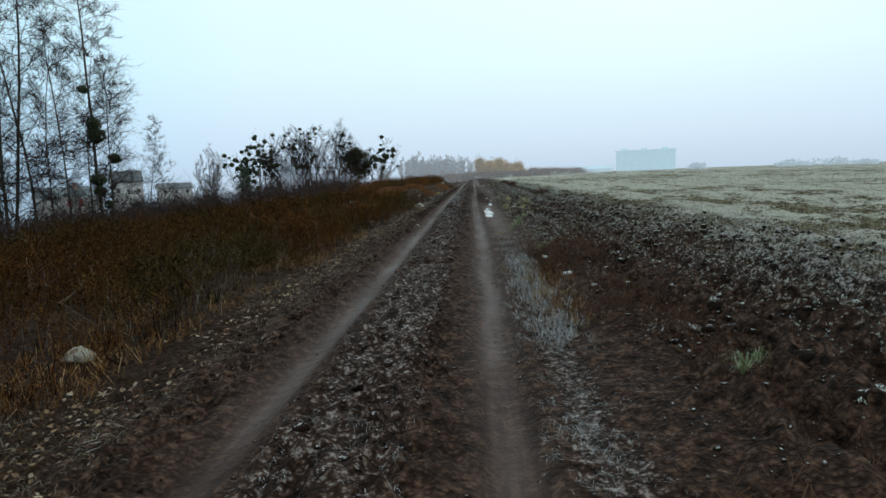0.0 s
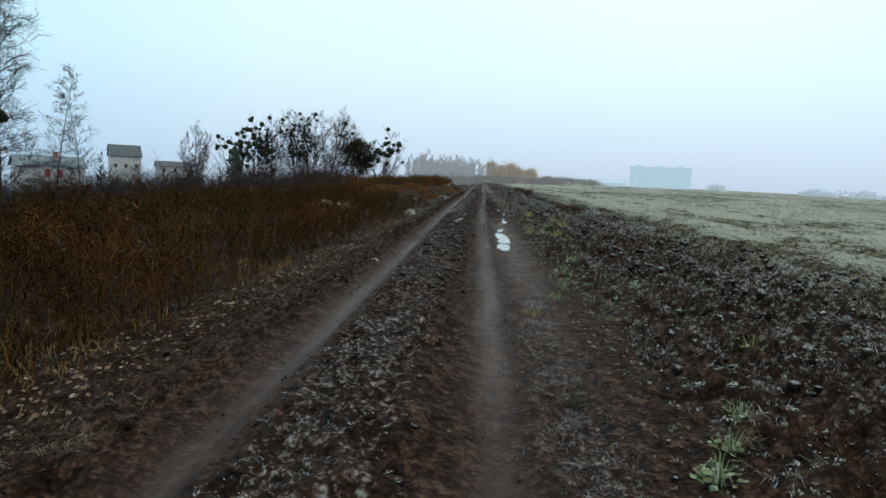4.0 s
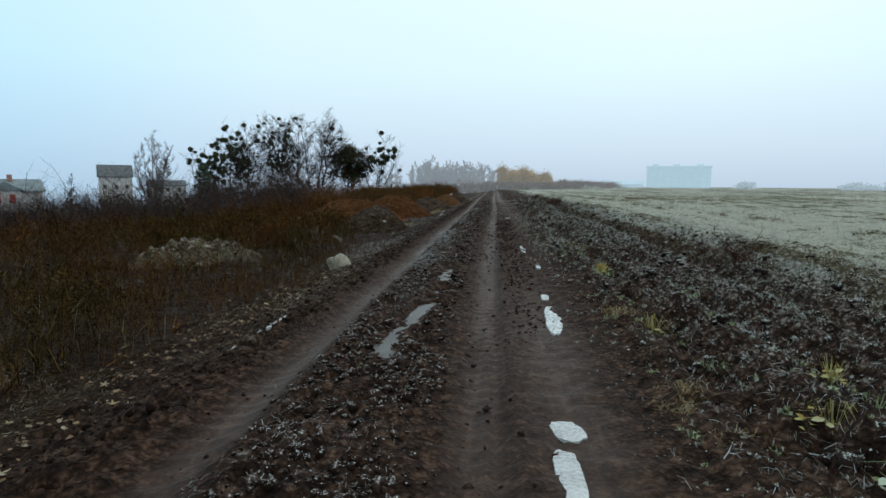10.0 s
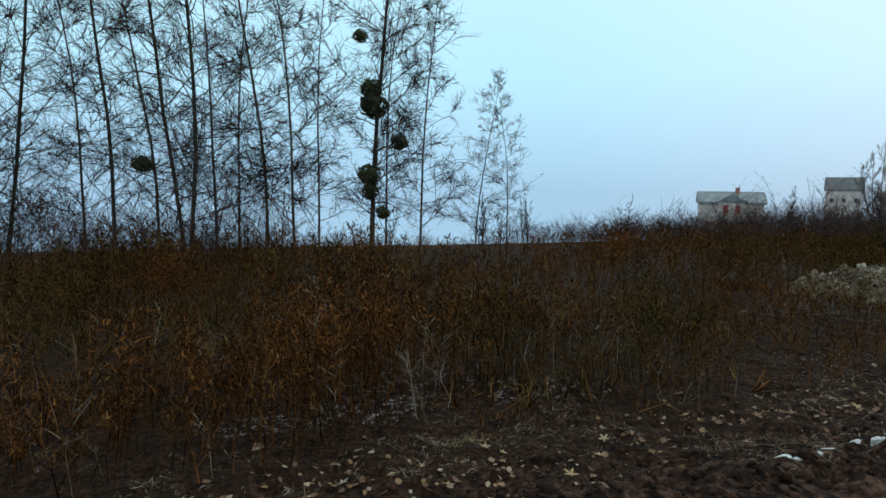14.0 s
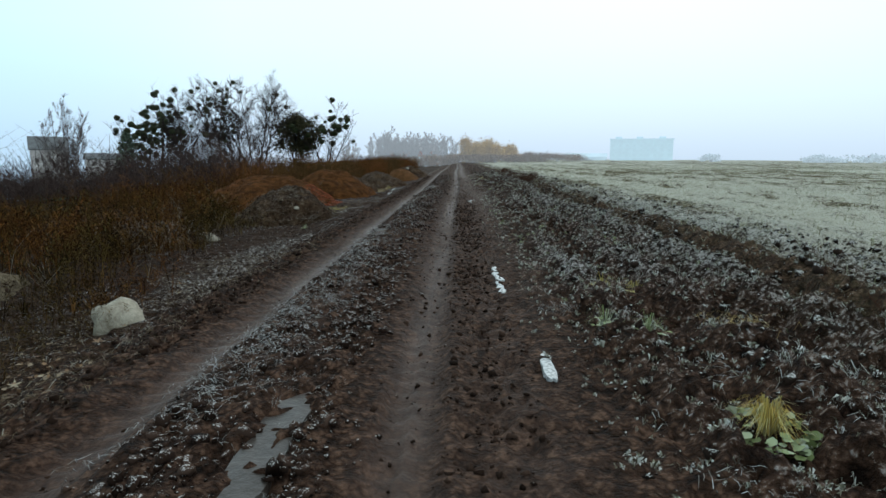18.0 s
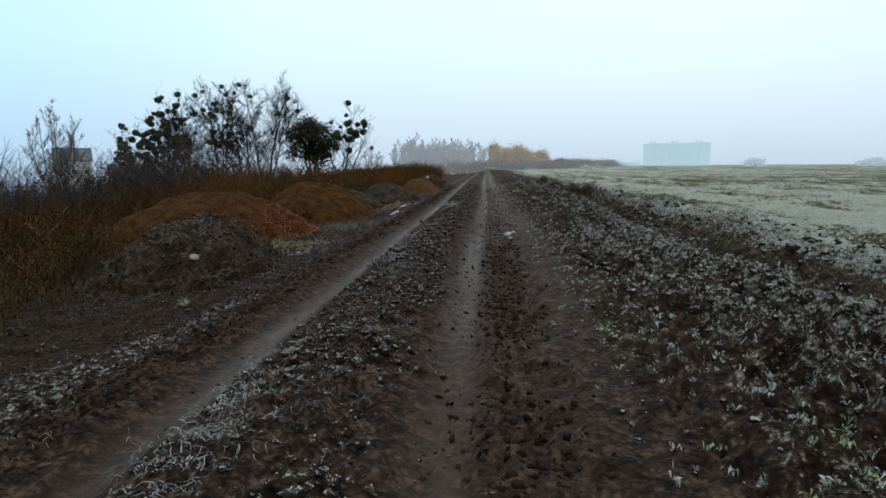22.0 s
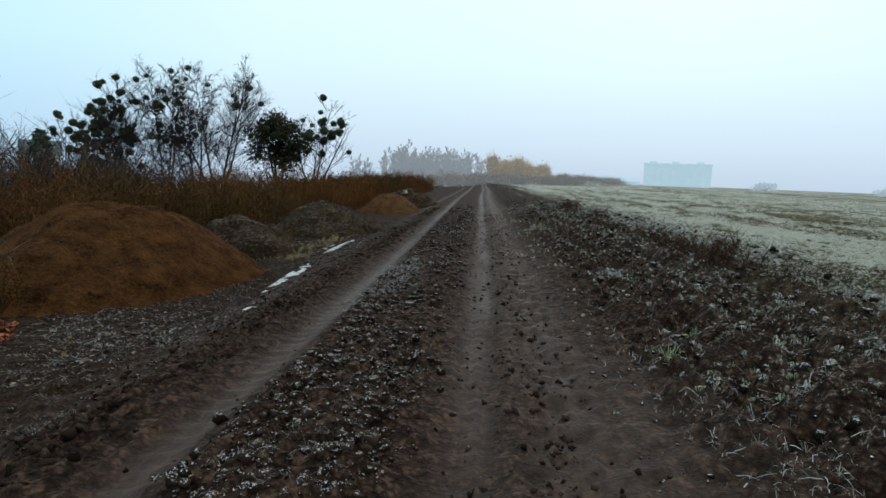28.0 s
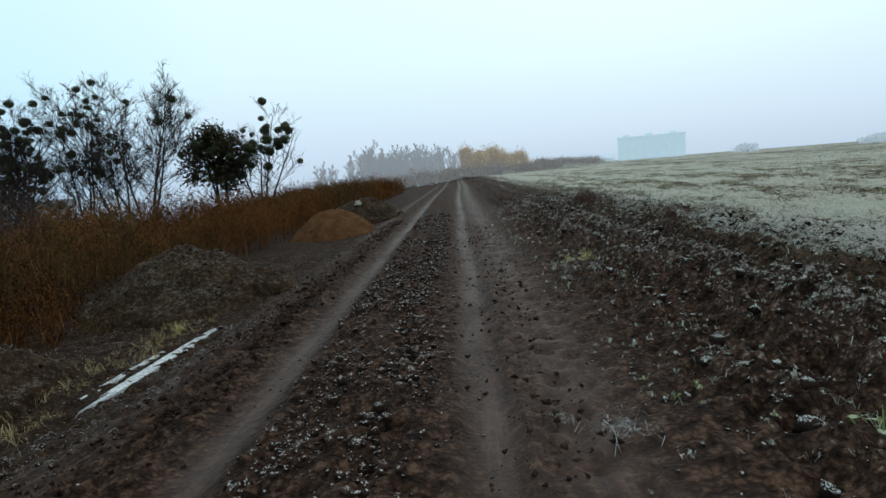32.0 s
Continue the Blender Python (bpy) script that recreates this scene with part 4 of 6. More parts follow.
for k in ("kind", "label", "category"):
    if k in shrub.children[-1]:
        del shrub.children[-1][k]

# bare tree before the houses and a few more behind
tree("bare_tree", 301, -36.2, 78.5, 9.4, 0.10, "pale bare tree with upright branches beside a house", (M["pale_twig"], M["pale_twig"]), 20, 0.2, 0.2, 1.5, 7, 9, 7, "", None, 0.24, 0.009, 0.10, 0.5, (0.0, 1.0), -0.2, 0.13)
tree("bare_tree", 302, -72.0, 112.0, 9.0, 0.12, "bare tree behind a ruined house", FAR_BARK, 22, 0.2, 0.25, 1.2, 2, 7, 4, "", None, 0.2, 0.02)
for k, (x, y, high) in enumerate([(-52, 62, 5.5), (-58, 50, 4.6), (-66, 58, 6.0), (-60, 38, 4.4), (-50, 44, 4.2), (-34, 40, 3.8), (-30, 35, 3.4)]):
    tree("sapling", 320 + k, x, y, high, 0.05, "thin bare sapling rising above dead weeds", FAR_BARK, 16, 0.2, 0.18, 1.2, 2, 5, 3, "saplings over the weeds", None, 0.12, 0.012)


def conifer(x, y, high):
    z = float(land(x, y))
    top = tagged(empty("conifer_tree", x, y, z), "small dark green conifer by the houses", "tree")
    v, f = [], []
    tube([np.zeros(3), np.array([0, 0, high])], [0.12, 0.03], 6, v, f)
    mesh_object("trunk", v, f, M["bark"], top)
    r = np.random.default_rng(55)
    t = r.uniform(0.08, 1.0, 1400)
    a, rad = r.uniform(0, 2 * math.pi, 1400), (1.05 - t) ** 0.55 * high * 0.24 * r.uniform(0.3, 1.15, 1400)
    ob = scatter("crown", LEAVES, np.cos(a) * rad, np.sin(a) * rad, r.uniform(0.15, 0.4, 1400), M["mist_conifer"], "", "", tilt=0.8, parent=top, z=t * high)
    for key in ("kind",):
        del ob[key]


conifer(-33.2, 83.5, 6.2)


# ---- houses on the low side ----
def box(bm, x0, x1, y0, y1, z0, z1):
    vs = [bm.verts.new(p) for p in ((x0, y0, z0), (x1, y0, z0), (x1, y1, z0), (x0, y1, z0), (x0, y0, z1), (x1, y0, z1), (x1, y1, z1), (x0, y1, z1))]
    for q in ((0, 3, 2, 1), (4, 5, 6, 7), (0, 1, 5, 4), (1, 2, 6, 5), (2, 3, 7, 6), (3, 0, 4, 7)):
        bm.faces.new([vs[i] for i in q])


def gable_roof(bm, x0, x1, y0, y1, z0, rise, thick=0.18, over=0.35):
    """A pitched roof with its ridge along x."""
    m = (y0 + y1) / 2
    x0, x1 = x0 - over, x1 + over
    lo = z0 - rise * over / (m - y0)
    ring = [(y0 - over, lo), (m, z0 + rise), (y1 + over, lo), (y1 + over, lo + thick), (m, z0 + rise + thick), (y0 - over, lo + thick)]
    a = [bm.verts.new((x0, p, q)) for p, q in ring]
    b = [bm.verts.new((x1, p, q)) for p, q in ring]
    for i in range(6):
        j = (i + 1) % 6
        bm.faces.new([a[i], b[i], b[j], a[j]])
    for s in (a, b):
        bm.faces.new([s[0], s[1], s[4], s[5]])
        bm.faces.new([s[1], s[2], s[3], s[4]])


def gable_wall(bm, x0, x1, y0, y1, z0, rise):
    m = (y0 + y1) / 2
    a = [bm.verts.new(p) for p in ((x0, y0, z0), (x0, y1, z0), (x0, m, z0 + rise))]
    b = [bm.verts.new(p) for p in ((x1, y0, z0), (x1, y1, z0), (x1, m, z0 + rise))]
    bm.faces.new(a)
    bm.faces.new(b)
    for i in range(3):
        j = (i + 1) % 3
        bm.faces.new([a[i], a[j], b[j], b[i]])


def window(top, x, y, z, w, h, pane_mat, frame_mat, label=""):
    """A window set in the front wall: frame with a sill, and a pane or shutter in it."""
    bm = bmesh.new()
    for x0, x1, z0, z1 in ((x - w / 2 - 0.1, x - w / 2, z - 0.1, z + h + 0.1), (x + w / 2, x + w / 2 + 0.1, z - 0.1, z + h + 0.1), (x - w / 2, x + w / 2, z + h, z + h + 0.1), (x - w / 2, x + w / 2, z - 0.1, z)):
        box(bm, x0, x1, y - 0.07, y + 0.05, z0, z1)
    win = part("window", bm, frame_mat, top, label)
    bm = bmesh.new()
    box(bm, x - w / 2, x + w / 2, y - 0.03, y + 0.03, z, z + h)
    part("pane", bm, pane_mat, win)
    bm = bmesh.new()
    box(bm, x - w / 2 - 0.15, x + w / 2 + 0.15, y - 0.16, y - 0.07, z - 0.14, z - 0.08)
    part("sill", bm, frame_mat, win)


def ruined_house(x, y, z, turn):
    top = tagged(empty("house", x, y, z, turn), "two-storey pale plastered house with red boarded windows", "house")
    top.scale = (0.94, 0.94, 0.94)
    bm = bmesh.new()
    box(bm, -4.6, 4.6, 0, 7, -4, 4.6)
    part("wall", bm, M["plaster"], top)
    bm = bmesh.new()
    box(bm, -1.9, 1.9, -1.0, -0.003, -4, 4.8)
    bay = part("bay", bm, M["plaster"], top)
    bm = bmesh.new()
    gable_wall(bm, -4.6, 4.6, 0, 7, 4.6, 1.5)
    part("gable", bm, M["plaster"], top)
    bm = bmesh.new()
    gable_roof(bm, -4.6, 4.6, 0, 7, 4.62, 1.55)
    part("roof", bm, M["roof"], top, "weathered grey sheet roof")
    bm = bmesh.new()
    vs = [bm.verts.new(p) for p in ((-2.2, -1.25, 4.7), (2.2, -1.25, 4.7), (0, -1.25, 6.0), (-2.2, 2.5, 4.7), (2.2, 2.5, 4.7), (0, 2.5, 6.0))]
    for q in ((0, 1, 2), (3, 5, 4), (0, 2, 5, 3), (1, 4, 5, 2), (0, 3, 4, 1)):
        bm.faces.new([vs[i] for i in q])
    part("porch_roof", bm, M["roof"], top)
    bm = bmesh.new()
    box(bm, 0.7, 1.3, 2.6, 3.2, 5.2, 7.0)
    part("chimney", bm, M["brick"], top)
    for x0 in (-0.85, 0.85):
        window(top, x0, -1.02, 2.9, 0.75, 1.3, M["red_board"], M["plaster"], "red boarded window")
    for x0 in (-1.05, 1.2):
        window(top, x0, -1.02, 0.4, 1.1, 1.2, M["red_board"], M["plaster"], "red boarded window")
    for x0 in (-3.3, 3.3):
        window(top, x0, -0.02, 0.5, 0.8, 1.1, M["dark_board"], M["plaster"])


def plain_house(x, y, z, turn, w, d, h, rise, wall, roof, label, boarded):
    top = tagged(empty("house", x, y, z, turn), label, "house")
    bm = bmesh.new()
    box(bm, -w / 2, w / 2, 0, d, -6, h)
    part("wall", bm, wall, top)
    bm = bmesh.new()
    gable_wall(bm, -w / 2, w / 2, 0, d, h, rise)
    part("gable", bm, wall, top)
    bm = bmesh.new()
    gable_roof(bm, -w / 2, w / 2, 0, d, h + 0.02, rise + 0.05)
    part("roof", bm, roof, top)
    n = max(1, int(w / 2.6))
    for k in range(n):
        window(top, -w / 2 + w * (k + 0.5) / n, -0.02, h * 0.35, 0.9, 1.1, boarded, wall)


ruined_house(-64.8, 91.1, -4.2, 47)
plain_house(-109.0, 179.0, -2.2, 37, 8.4, 9.0, 5.4, 3.2, M["plaster"], M["dark_roof"], "small pale house under a steep grey roof", M["dark_board"])
plain_house(-94.0, 180.0, -2.0, 37, 9.5, 7, 2.6, 1.4, M["plaster"], M["dark_roof"], "low pale outbuilding beside a pale house", M["dark_board"])


def fence(x, y, turn, n):
    z = float(land(x, y))
    top = tagged(empty("sheet_fence", x, y, z, turn), "green sheet-metal fence before a house", "fence")
    for k in range(n):
        bm = bmesh.new()
        for j in range(4):
            box(bm, k * 2.0 + j * 0.5, k * 2.0 + j * 0.5 + 0.25, -0.02, 0.02, 0.1, 1.8)
            box(bm, k * 2.0 + j * 0.5 + 0.25, k * 2.0 + j * 0.5 + 0.5, 0.0, 0.04, 0.1, 1.8)
        part("panel", bm, M["green_sheet"], top)
        bm = bmesh.new()
        box(bm, k * 2.0 - 0.04, k * 2.0 + 0.04, 0.05, 0.13, -0.3, 1.9)
        part("post", bm, M["dark_board"], top)


fence(-47.0, 88.0, 38, 4)


# ---- the distance, its mist painted into the materials ----
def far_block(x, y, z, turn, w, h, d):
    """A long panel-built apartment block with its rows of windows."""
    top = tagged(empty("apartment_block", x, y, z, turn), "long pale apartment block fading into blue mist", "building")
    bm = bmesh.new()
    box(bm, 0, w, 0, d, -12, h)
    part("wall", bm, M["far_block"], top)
    bm = bmesh.new()
    box(bm, -0.4, w + 0.4, -0.4, d + 0.4, h, h + 0.9)
    roof = part("roof", bm, M["far_block"], top)
    for at in (0.08, 0.42, 0.78):
        bm = bmesh.new()
        box(bm, w * at, w * at + 4.0, 3, 9, h + 0.9, h + 2.2)
        part("stair_head", bm, M["far_block"], roof)
    n, floors = int(w / 4.2), int(h / 3.0)
    bm = bmesh.new()
    box(bm, -0.8, 0.8, -0.10, 0.05, 0, 1.5)
    pane = bm
    me = bpy.data.meshes.new("window")
    pane.to_mesh(me)
    pane.free()
    me.materials.append(M["far_pane"])
    for i in range(n):
        for j in range(floors):
            ob = new("window", me)
            ob.parent, ob.location = top, (w * (i + 0.5) / n, 0, 1.0 + j * 3.0)


far_block(98.0, 407.0, -1.2, -17, 38.0, 14.2, 13.0)


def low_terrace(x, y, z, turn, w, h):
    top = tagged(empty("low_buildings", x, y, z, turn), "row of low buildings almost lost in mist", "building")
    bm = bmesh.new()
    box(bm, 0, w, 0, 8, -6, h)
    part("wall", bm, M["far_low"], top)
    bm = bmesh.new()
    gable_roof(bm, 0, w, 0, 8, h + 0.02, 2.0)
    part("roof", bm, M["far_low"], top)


low_terrace(71.0, 414.0, -3.0, -14, 26.0, 5.4)


def brick_house(x, y, z):
    top = tagged(empty("brick_house", x, y, z, -6), "red brick house half hidden by bare trees in mist", "house")
    bm = bmesh.new()
    box(bm, -6, 6, 0, 8, -2, 4.2)
    part("wall", bm, M["far_brick"], top)
    bm = bmesh.new()
    gable_roof(bm, -6, 6, 0, 8, 4.22, 1.6)
    part("roof", bm, M["far_tree"], top)
    for k in range(3):
        bm = bmesh.new()
        box(bm, -4.4 + k * 3.4, -3.0 + k * 3.4, -0.06, 0.06, 1.2, 2.8)
        part("window", bm, M["far_pane"], top)


brick_house(-12.0, 172.0, -1.2)

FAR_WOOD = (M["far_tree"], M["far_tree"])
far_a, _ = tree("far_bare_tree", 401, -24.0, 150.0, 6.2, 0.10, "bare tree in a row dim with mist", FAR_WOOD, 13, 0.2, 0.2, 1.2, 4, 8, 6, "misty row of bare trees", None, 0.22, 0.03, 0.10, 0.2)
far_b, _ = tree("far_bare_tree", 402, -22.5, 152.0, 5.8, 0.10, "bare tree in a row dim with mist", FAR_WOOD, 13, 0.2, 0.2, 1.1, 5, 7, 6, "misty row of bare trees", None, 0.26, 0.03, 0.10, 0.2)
r = np.random.default_rng(21)
for k in range(18):
    x = -18.5 + k * 1.04 + r.uniform(-0.5, 0.5)
    y = 149 + r.uniform(-4, 8)
    made = copy_thing(far_a if k % 2 else far_b, pose(x, y, float(land(x, y)) - 0.2, 0, 0, float(r.uniform(0, 360))))
    s = float(r.uniform(0.86, 1.08)) * (1 + 0.020 * max(0.0, -x))
    made.scale = (s, s, s)


def leafy(name, x, y, wide, high, n, mat, label, seed, size=(0.3, 0.6)):
    """A leafy tree or thicket far off: stems and several uneven clumps of leaves."""
    r = np.random.default_rng(seed)
    z = float(land(x, y)) - 0.3
    top = tagged(empty(name, x, y, z), label, "tree", "misty yellow trees" if "yellow" in label else "")
    v, f = [], []
    for _ in range(5):
        a = r.uniform(0, 2 * math.pi)
        tube(shoot(r, np.array([math.cos(a), math.sin(a), 0]) * 0.06, (math.cos(a) * 0.25, math.sin(a) * 0.25, 1), high * 0.85, 0.05, 4, 0.08), [0.12, 0.1, 0.08, 0.05, 0.03], 5, v, f)
    mesh_object("trunk", v, f, M["far_tree"], top)
    cores = np.stack([r.normal(0, wide * 0.26, 14), r.normal(0, wide * 0.26, 14), r.uniform(0.25, 0.78, 14) * high], 1)
    cores[:, :2] *= (1.15 - 0.6 * cores[:, 2:] / high)
    w = r.integers(0, 14, n)
    p = cores[w] + r.normal(0, 1, (n, 3)) * np.array([wide * 0.13, wide * 0.13, high * 0.12])
    p[:, 2] = np.abs(p[:, 2] - 0.2) + 0.2
    ob = scatter("crown", FLAKES, p[:, 0], p[:, 1], r.uniform(*size, n), mat, "", "", tilt=1.0, parent=top, z=p[:, 2])
    del ob["kind"]
    return top


# leaves and stems glow faintly, as painted mist over trees and scrub
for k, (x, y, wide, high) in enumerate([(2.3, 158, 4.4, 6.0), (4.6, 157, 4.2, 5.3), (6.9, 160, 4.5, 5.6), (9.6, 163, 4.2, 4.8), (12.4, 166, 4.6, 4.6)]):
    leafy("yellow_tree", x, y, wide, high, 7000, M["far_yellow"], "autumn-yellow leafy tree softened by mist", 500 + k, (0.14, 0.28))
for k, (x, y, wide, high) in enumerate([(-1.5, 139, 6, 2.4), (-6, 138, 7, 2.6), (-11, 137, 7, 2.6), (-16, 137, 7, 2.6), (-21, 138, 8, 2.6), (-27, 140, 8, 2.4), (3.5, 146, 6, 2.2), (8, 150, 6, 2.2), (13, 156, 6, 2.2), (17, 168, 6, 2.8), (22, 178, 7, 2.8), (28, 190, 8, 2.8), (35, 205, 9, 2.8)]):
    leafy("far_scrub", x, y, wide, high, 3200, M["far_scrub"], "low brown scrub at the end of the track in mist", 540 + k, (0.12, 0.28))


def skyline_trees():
    """Trees and thickets along the field's crest, dim with mist painted into their material."""
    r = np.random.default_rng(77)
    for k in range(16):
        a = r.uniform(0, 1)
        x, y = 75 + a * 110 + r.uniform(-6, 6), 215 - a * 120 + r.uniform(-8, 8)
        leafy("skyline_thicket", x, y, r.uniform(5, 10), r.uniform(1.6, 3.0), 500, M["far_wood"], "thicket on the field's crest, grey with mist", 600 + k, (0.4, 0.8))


skyline_trees()


# ---- heaps beside the track ----
SLOPES = []


def heap(name, x, y, rx, ry, high, mat, label, seed, sharp=1.0, rough=0.10, turn=0.0, stuff=None):
    """A tipped heap of earth that merges into the ground round its foot."""
    r = np.random.default_rng(seed)
    rings, segs = 34, 72
    c, s = math.cos(radians(turn)), math.sin(radians(turn))
    v, f = [], []
    for i in range(rings + 1):
        q = i / rings
        for j in range(segs):
            a = 2 * math.pi * j / segs
            edge = 1 + 0.16 * (float(vnoise(math.cos(a) * 1.7 + 9, math.sin(a) * 1.7 + seed, seed)) - 0.5) * 2
            px, py = rx * edge * q * math.cos(a), ry * edge * q * math.sin(a)
            wx, wy = x + px * c - py * s, y + px * s + py * c
            prof = max(0.0, math.cos(q * math.pi / 2)) ** (1.15 / sharp)
            n = float(fbm(wx * 1.8, wy * 1.8, seed, 4)) - 0.5
            fine = float(fbm(wx * 8, wy * 8, seed + 3, 2)) - 0.5
            z = float(height(wx, wy)) if q > 0.8 else float(land(wx, wy))
            v.append((wx, wy, z - 0.06 * (q > 0.9) + high * prof * (1 + 0.25 * n) + rough * (1.3 * n + 0.5 * fine) * min(1, 4 * (1 - q))))
    for i in range(rings):
        for j in range(segs):
            a, b = i * segs + j, i * segs + (j + 1) % segs
            f.append([a, b, b + segs, a + segs] if i else [a, b, b + segs, a + segs])
    ob = mesh_object(name, v, f, mat, smooth=True)
    tagged(ob, label, "heap")
    SLOPES.append((x, y, BVHTree.FromPolygons([tuple(float(q) for q in p) for p in v], f)))
    return ob


def on_heap(n, x, y, rx, ry, high, seed):
    """Places on a heap's slope, with their heights."""
    r = np.random.default_rng(seed)
    a, q = r.uniform(0, 2 * math.pi, n), np.sqrt(r.uniform(0.0, 0.95, n))
    px, py = x + rx * q * np.cos(a), y + ry * q * np.sin(a)
    return px, py, np.array([slope_z(x, y, u, w) for u, w in zip(px, py)])


def slope_z(hx, hy, x, y):
    """Height of the heap round (hx, hy) at one place; the ground's where the heap has ended."""
    tree_of = min(SLOPES, key=lambda s: (s[0] - hx) ** 2 + (s[1] - hy) ** 2)[2]
    found = tree_of.ray_cast(Vector((float(x), float(y), 5.0)), Vector((0, 0, -1)))[0]
    under = float(height(x, y))
    return max(found[2], under) if found is not None else under


heap("clay_mound", -6.35, 45.0, 2.55, 2.8, 1.06, M["clay_heap"], "rounded heap of orange-brown clay beside the track", 11, 1.1, 0.07)
heap("clay_mound", -5.2, 49.5, 2.15, 2.4, 1.16, M["clay_heap"], "smooth dome of orange-brown clay beside the track", 12, 1.1, 0.06)
heap("spoil_mound", -4.15, 40.0, 1.32, 2.0, 0.84, M["spoil"], "grey earth heap with frosted dead grass on top", 13, 1.0, 0.14, 8)
heap("spoil_mound", -4.75, 52.9, 1.45, 1.3, 0.66, M["spoil"], "low dark earth heap by the clay heaps", 14, 1.0, 0.10)
heap("spoil_mound", -4.25, 57.2, 1.6, 2.0, 0.84, M["spoil"], "grey earth heap with tufts of dead grass", 15, 1.0, 0.12)
heap("sand_mound", -3.8, 66.0, 1.5, 1.4, 0.85, M["sand_heap"], "small bright orange sand heap by the track", 16, 0.9, 0.12)
heap("spoil_mound", -3.7, 70.2, 1.9, 1.7, 0.95, M["spoil"], "grey stony heap behind an orange sand heap", 17, 1.0, 0.12)
heap("earth_mound", -5.5, 35.4, 1.15, 1.3, 0.5, M["spoil"], "low earth mound covered with pale dead grass", 19, 1.0, 0.12)
heap("rubble_mound", -6.4, 31.3, 1.5, 1.1, 0.5, M["rubble"], "low rubble heap crusted with frost among weeds", 18, 1.0, 0.42, 20)


def boulder(x, y, sx, sy, sz, seed, label, turn=0.0, z=None):
    r = np.random.default_rng(seed)
    bm = bmesh.new()
    bmesh.ops.create_icosphere(bm, subdivisions=3, radius=1.0)
    for v in bm.verts:
        d = v.co.copy()
        n = noise.noise(d * 1.3 + Vector((seed, 0, 0))) * 0.35 + noise.noise(d * 4.0 + Vector((0, seed, 0))) * 0.10
        v.co = Vector((d.x * sx, d.y * sy, max(-0.35, d.z) * sz)) * (1 + n)
    me = bpy.data.meshes.new("stone")
    bm.to_mesh(me)
    bm.free()
    me.materials.append(M["stone"])
    me.polygons.foreach_set("use_smooth", np.ones(len(me.polygons), dtype=bool))
    ob = new("stone", me)
    ob.matrix_world = pose(x, y, (float(height(x, y)) if z is None else z) + sz * 0.2, 0, 0, turn)
    tagged(ob, label, "stone")


boulder(-2.82, 30.0, 0.235, 0.19, 0.205, 3, "pale rounded boulder at the edge of the weeds", 20)
boulder(-3.9, 5.3, 0.15, 0.12, 0.12, 4, "small pale stone at the foot of dead weeds")
boulder(-3.62, 69.6, 0.12, 0.1, 0.12, 5, "pale stone on top of a grey heap", 0, slope_z(-3.7, 70.2, -3.62, 69.6))
boulder(-4.6, 36.0, 0.22, 0.16, 0.12, 6, "flat pale stone lying in dead grass")
boulder(-1.58, 15.9, 0.06, 0.05, 0.03, 7, "small white stone chip on the track")
boulder(-3.65, 38.9, 0.07, 0.05, 0.05, 8, "small pale stone on a grey heap", 0, slope_z(-4.15, 39.9, -3.65, 38.9))
for k in range(26):
    rr = np.random.default_rng(900 + k)
    x, y = -6.4 + rr.normal(0, 0.55), 31.2 + rr.normal(-0.2, 0.32)
    s = rr.uniform(0.03, 0.095)
    boulder(x, y, s, s * 0.75, s * 0.7, 30 + k, "frosted lump of rubble on a low heap", float(rr.uniform(0, 360)), slope_z(-6.4, 31.3, x, y) - 0.01)


# ---- frozen puddles ----
def puddle(x, y, wide, long, label, seed, turn=0.0, lift=0.006, mat="ice"):
    """A sheet of ice with a ragged outline that fills the hollow."""
    segs = 72
    c, s = math.cos(radians(turn)), math.sin(radians(turn))
    top, ring = [], []
    for j in range(segs):
        a = 2 * math.pi * j / segs
        q = 1 + 0.5 * (float(fbm(math.cos(a) * (1.6 if long < 1.3 or wide > 0.2 else 5.0) + 4, math.sin(a) * (1.6 if long < 1.3 or wide > 0.2 else 9.0) + seed, seed, 3)) - 0.5) * (1.0 if long < 1.3 or wide > 0.2 else 1.2)
        q = q * (1 + 0.10 * (float(fbm(math.cos(a) * 7 + 1, math.sin(a) * 7 + seed, seed + 5, 2)) - 0.5))
        px, py = wide / 2 * q * math.copysign(abs(math.cos(a)) ** 0.72, math.cos(a)), long / 2 * q * math.copysign(abs(math.sin(a)) ** 0.8, math.sin(a))
        ring.append((x + px * c - py * s, y + px * s + py * c))
    zs = height(np.array([p[0] for p in ring]), np.array([p[1] for p in ring]))
    z = float(np.percentile(zs, 60)) + lift
    v = [(px, py, z) for px, py in ring] + [(px * 0.5 + x * 0.5, py * 0.5 + y * 0.5, z + 0.004) for px, py in ring] + [(x, y, z + 0.002)]
    v += [(px + (px - x) * 0.05, py + (py - y) * 0.05, z - 0.035) for px, py in ring]
    f = []
    for j in range(segs):
        k = (j + 1) % segs
        f += [[j, k, segs + k, segs + j], [segs + j, segs + k, 2 * segs], [2 * segs + 1 + j, 2 * segs + 1 + k, k, j]]
    ob = mesh_object("frozen_puddle", v, f, M[mat], smooth=False)
    tagged(ob, label, "puddle", "frozen puddles on the track")


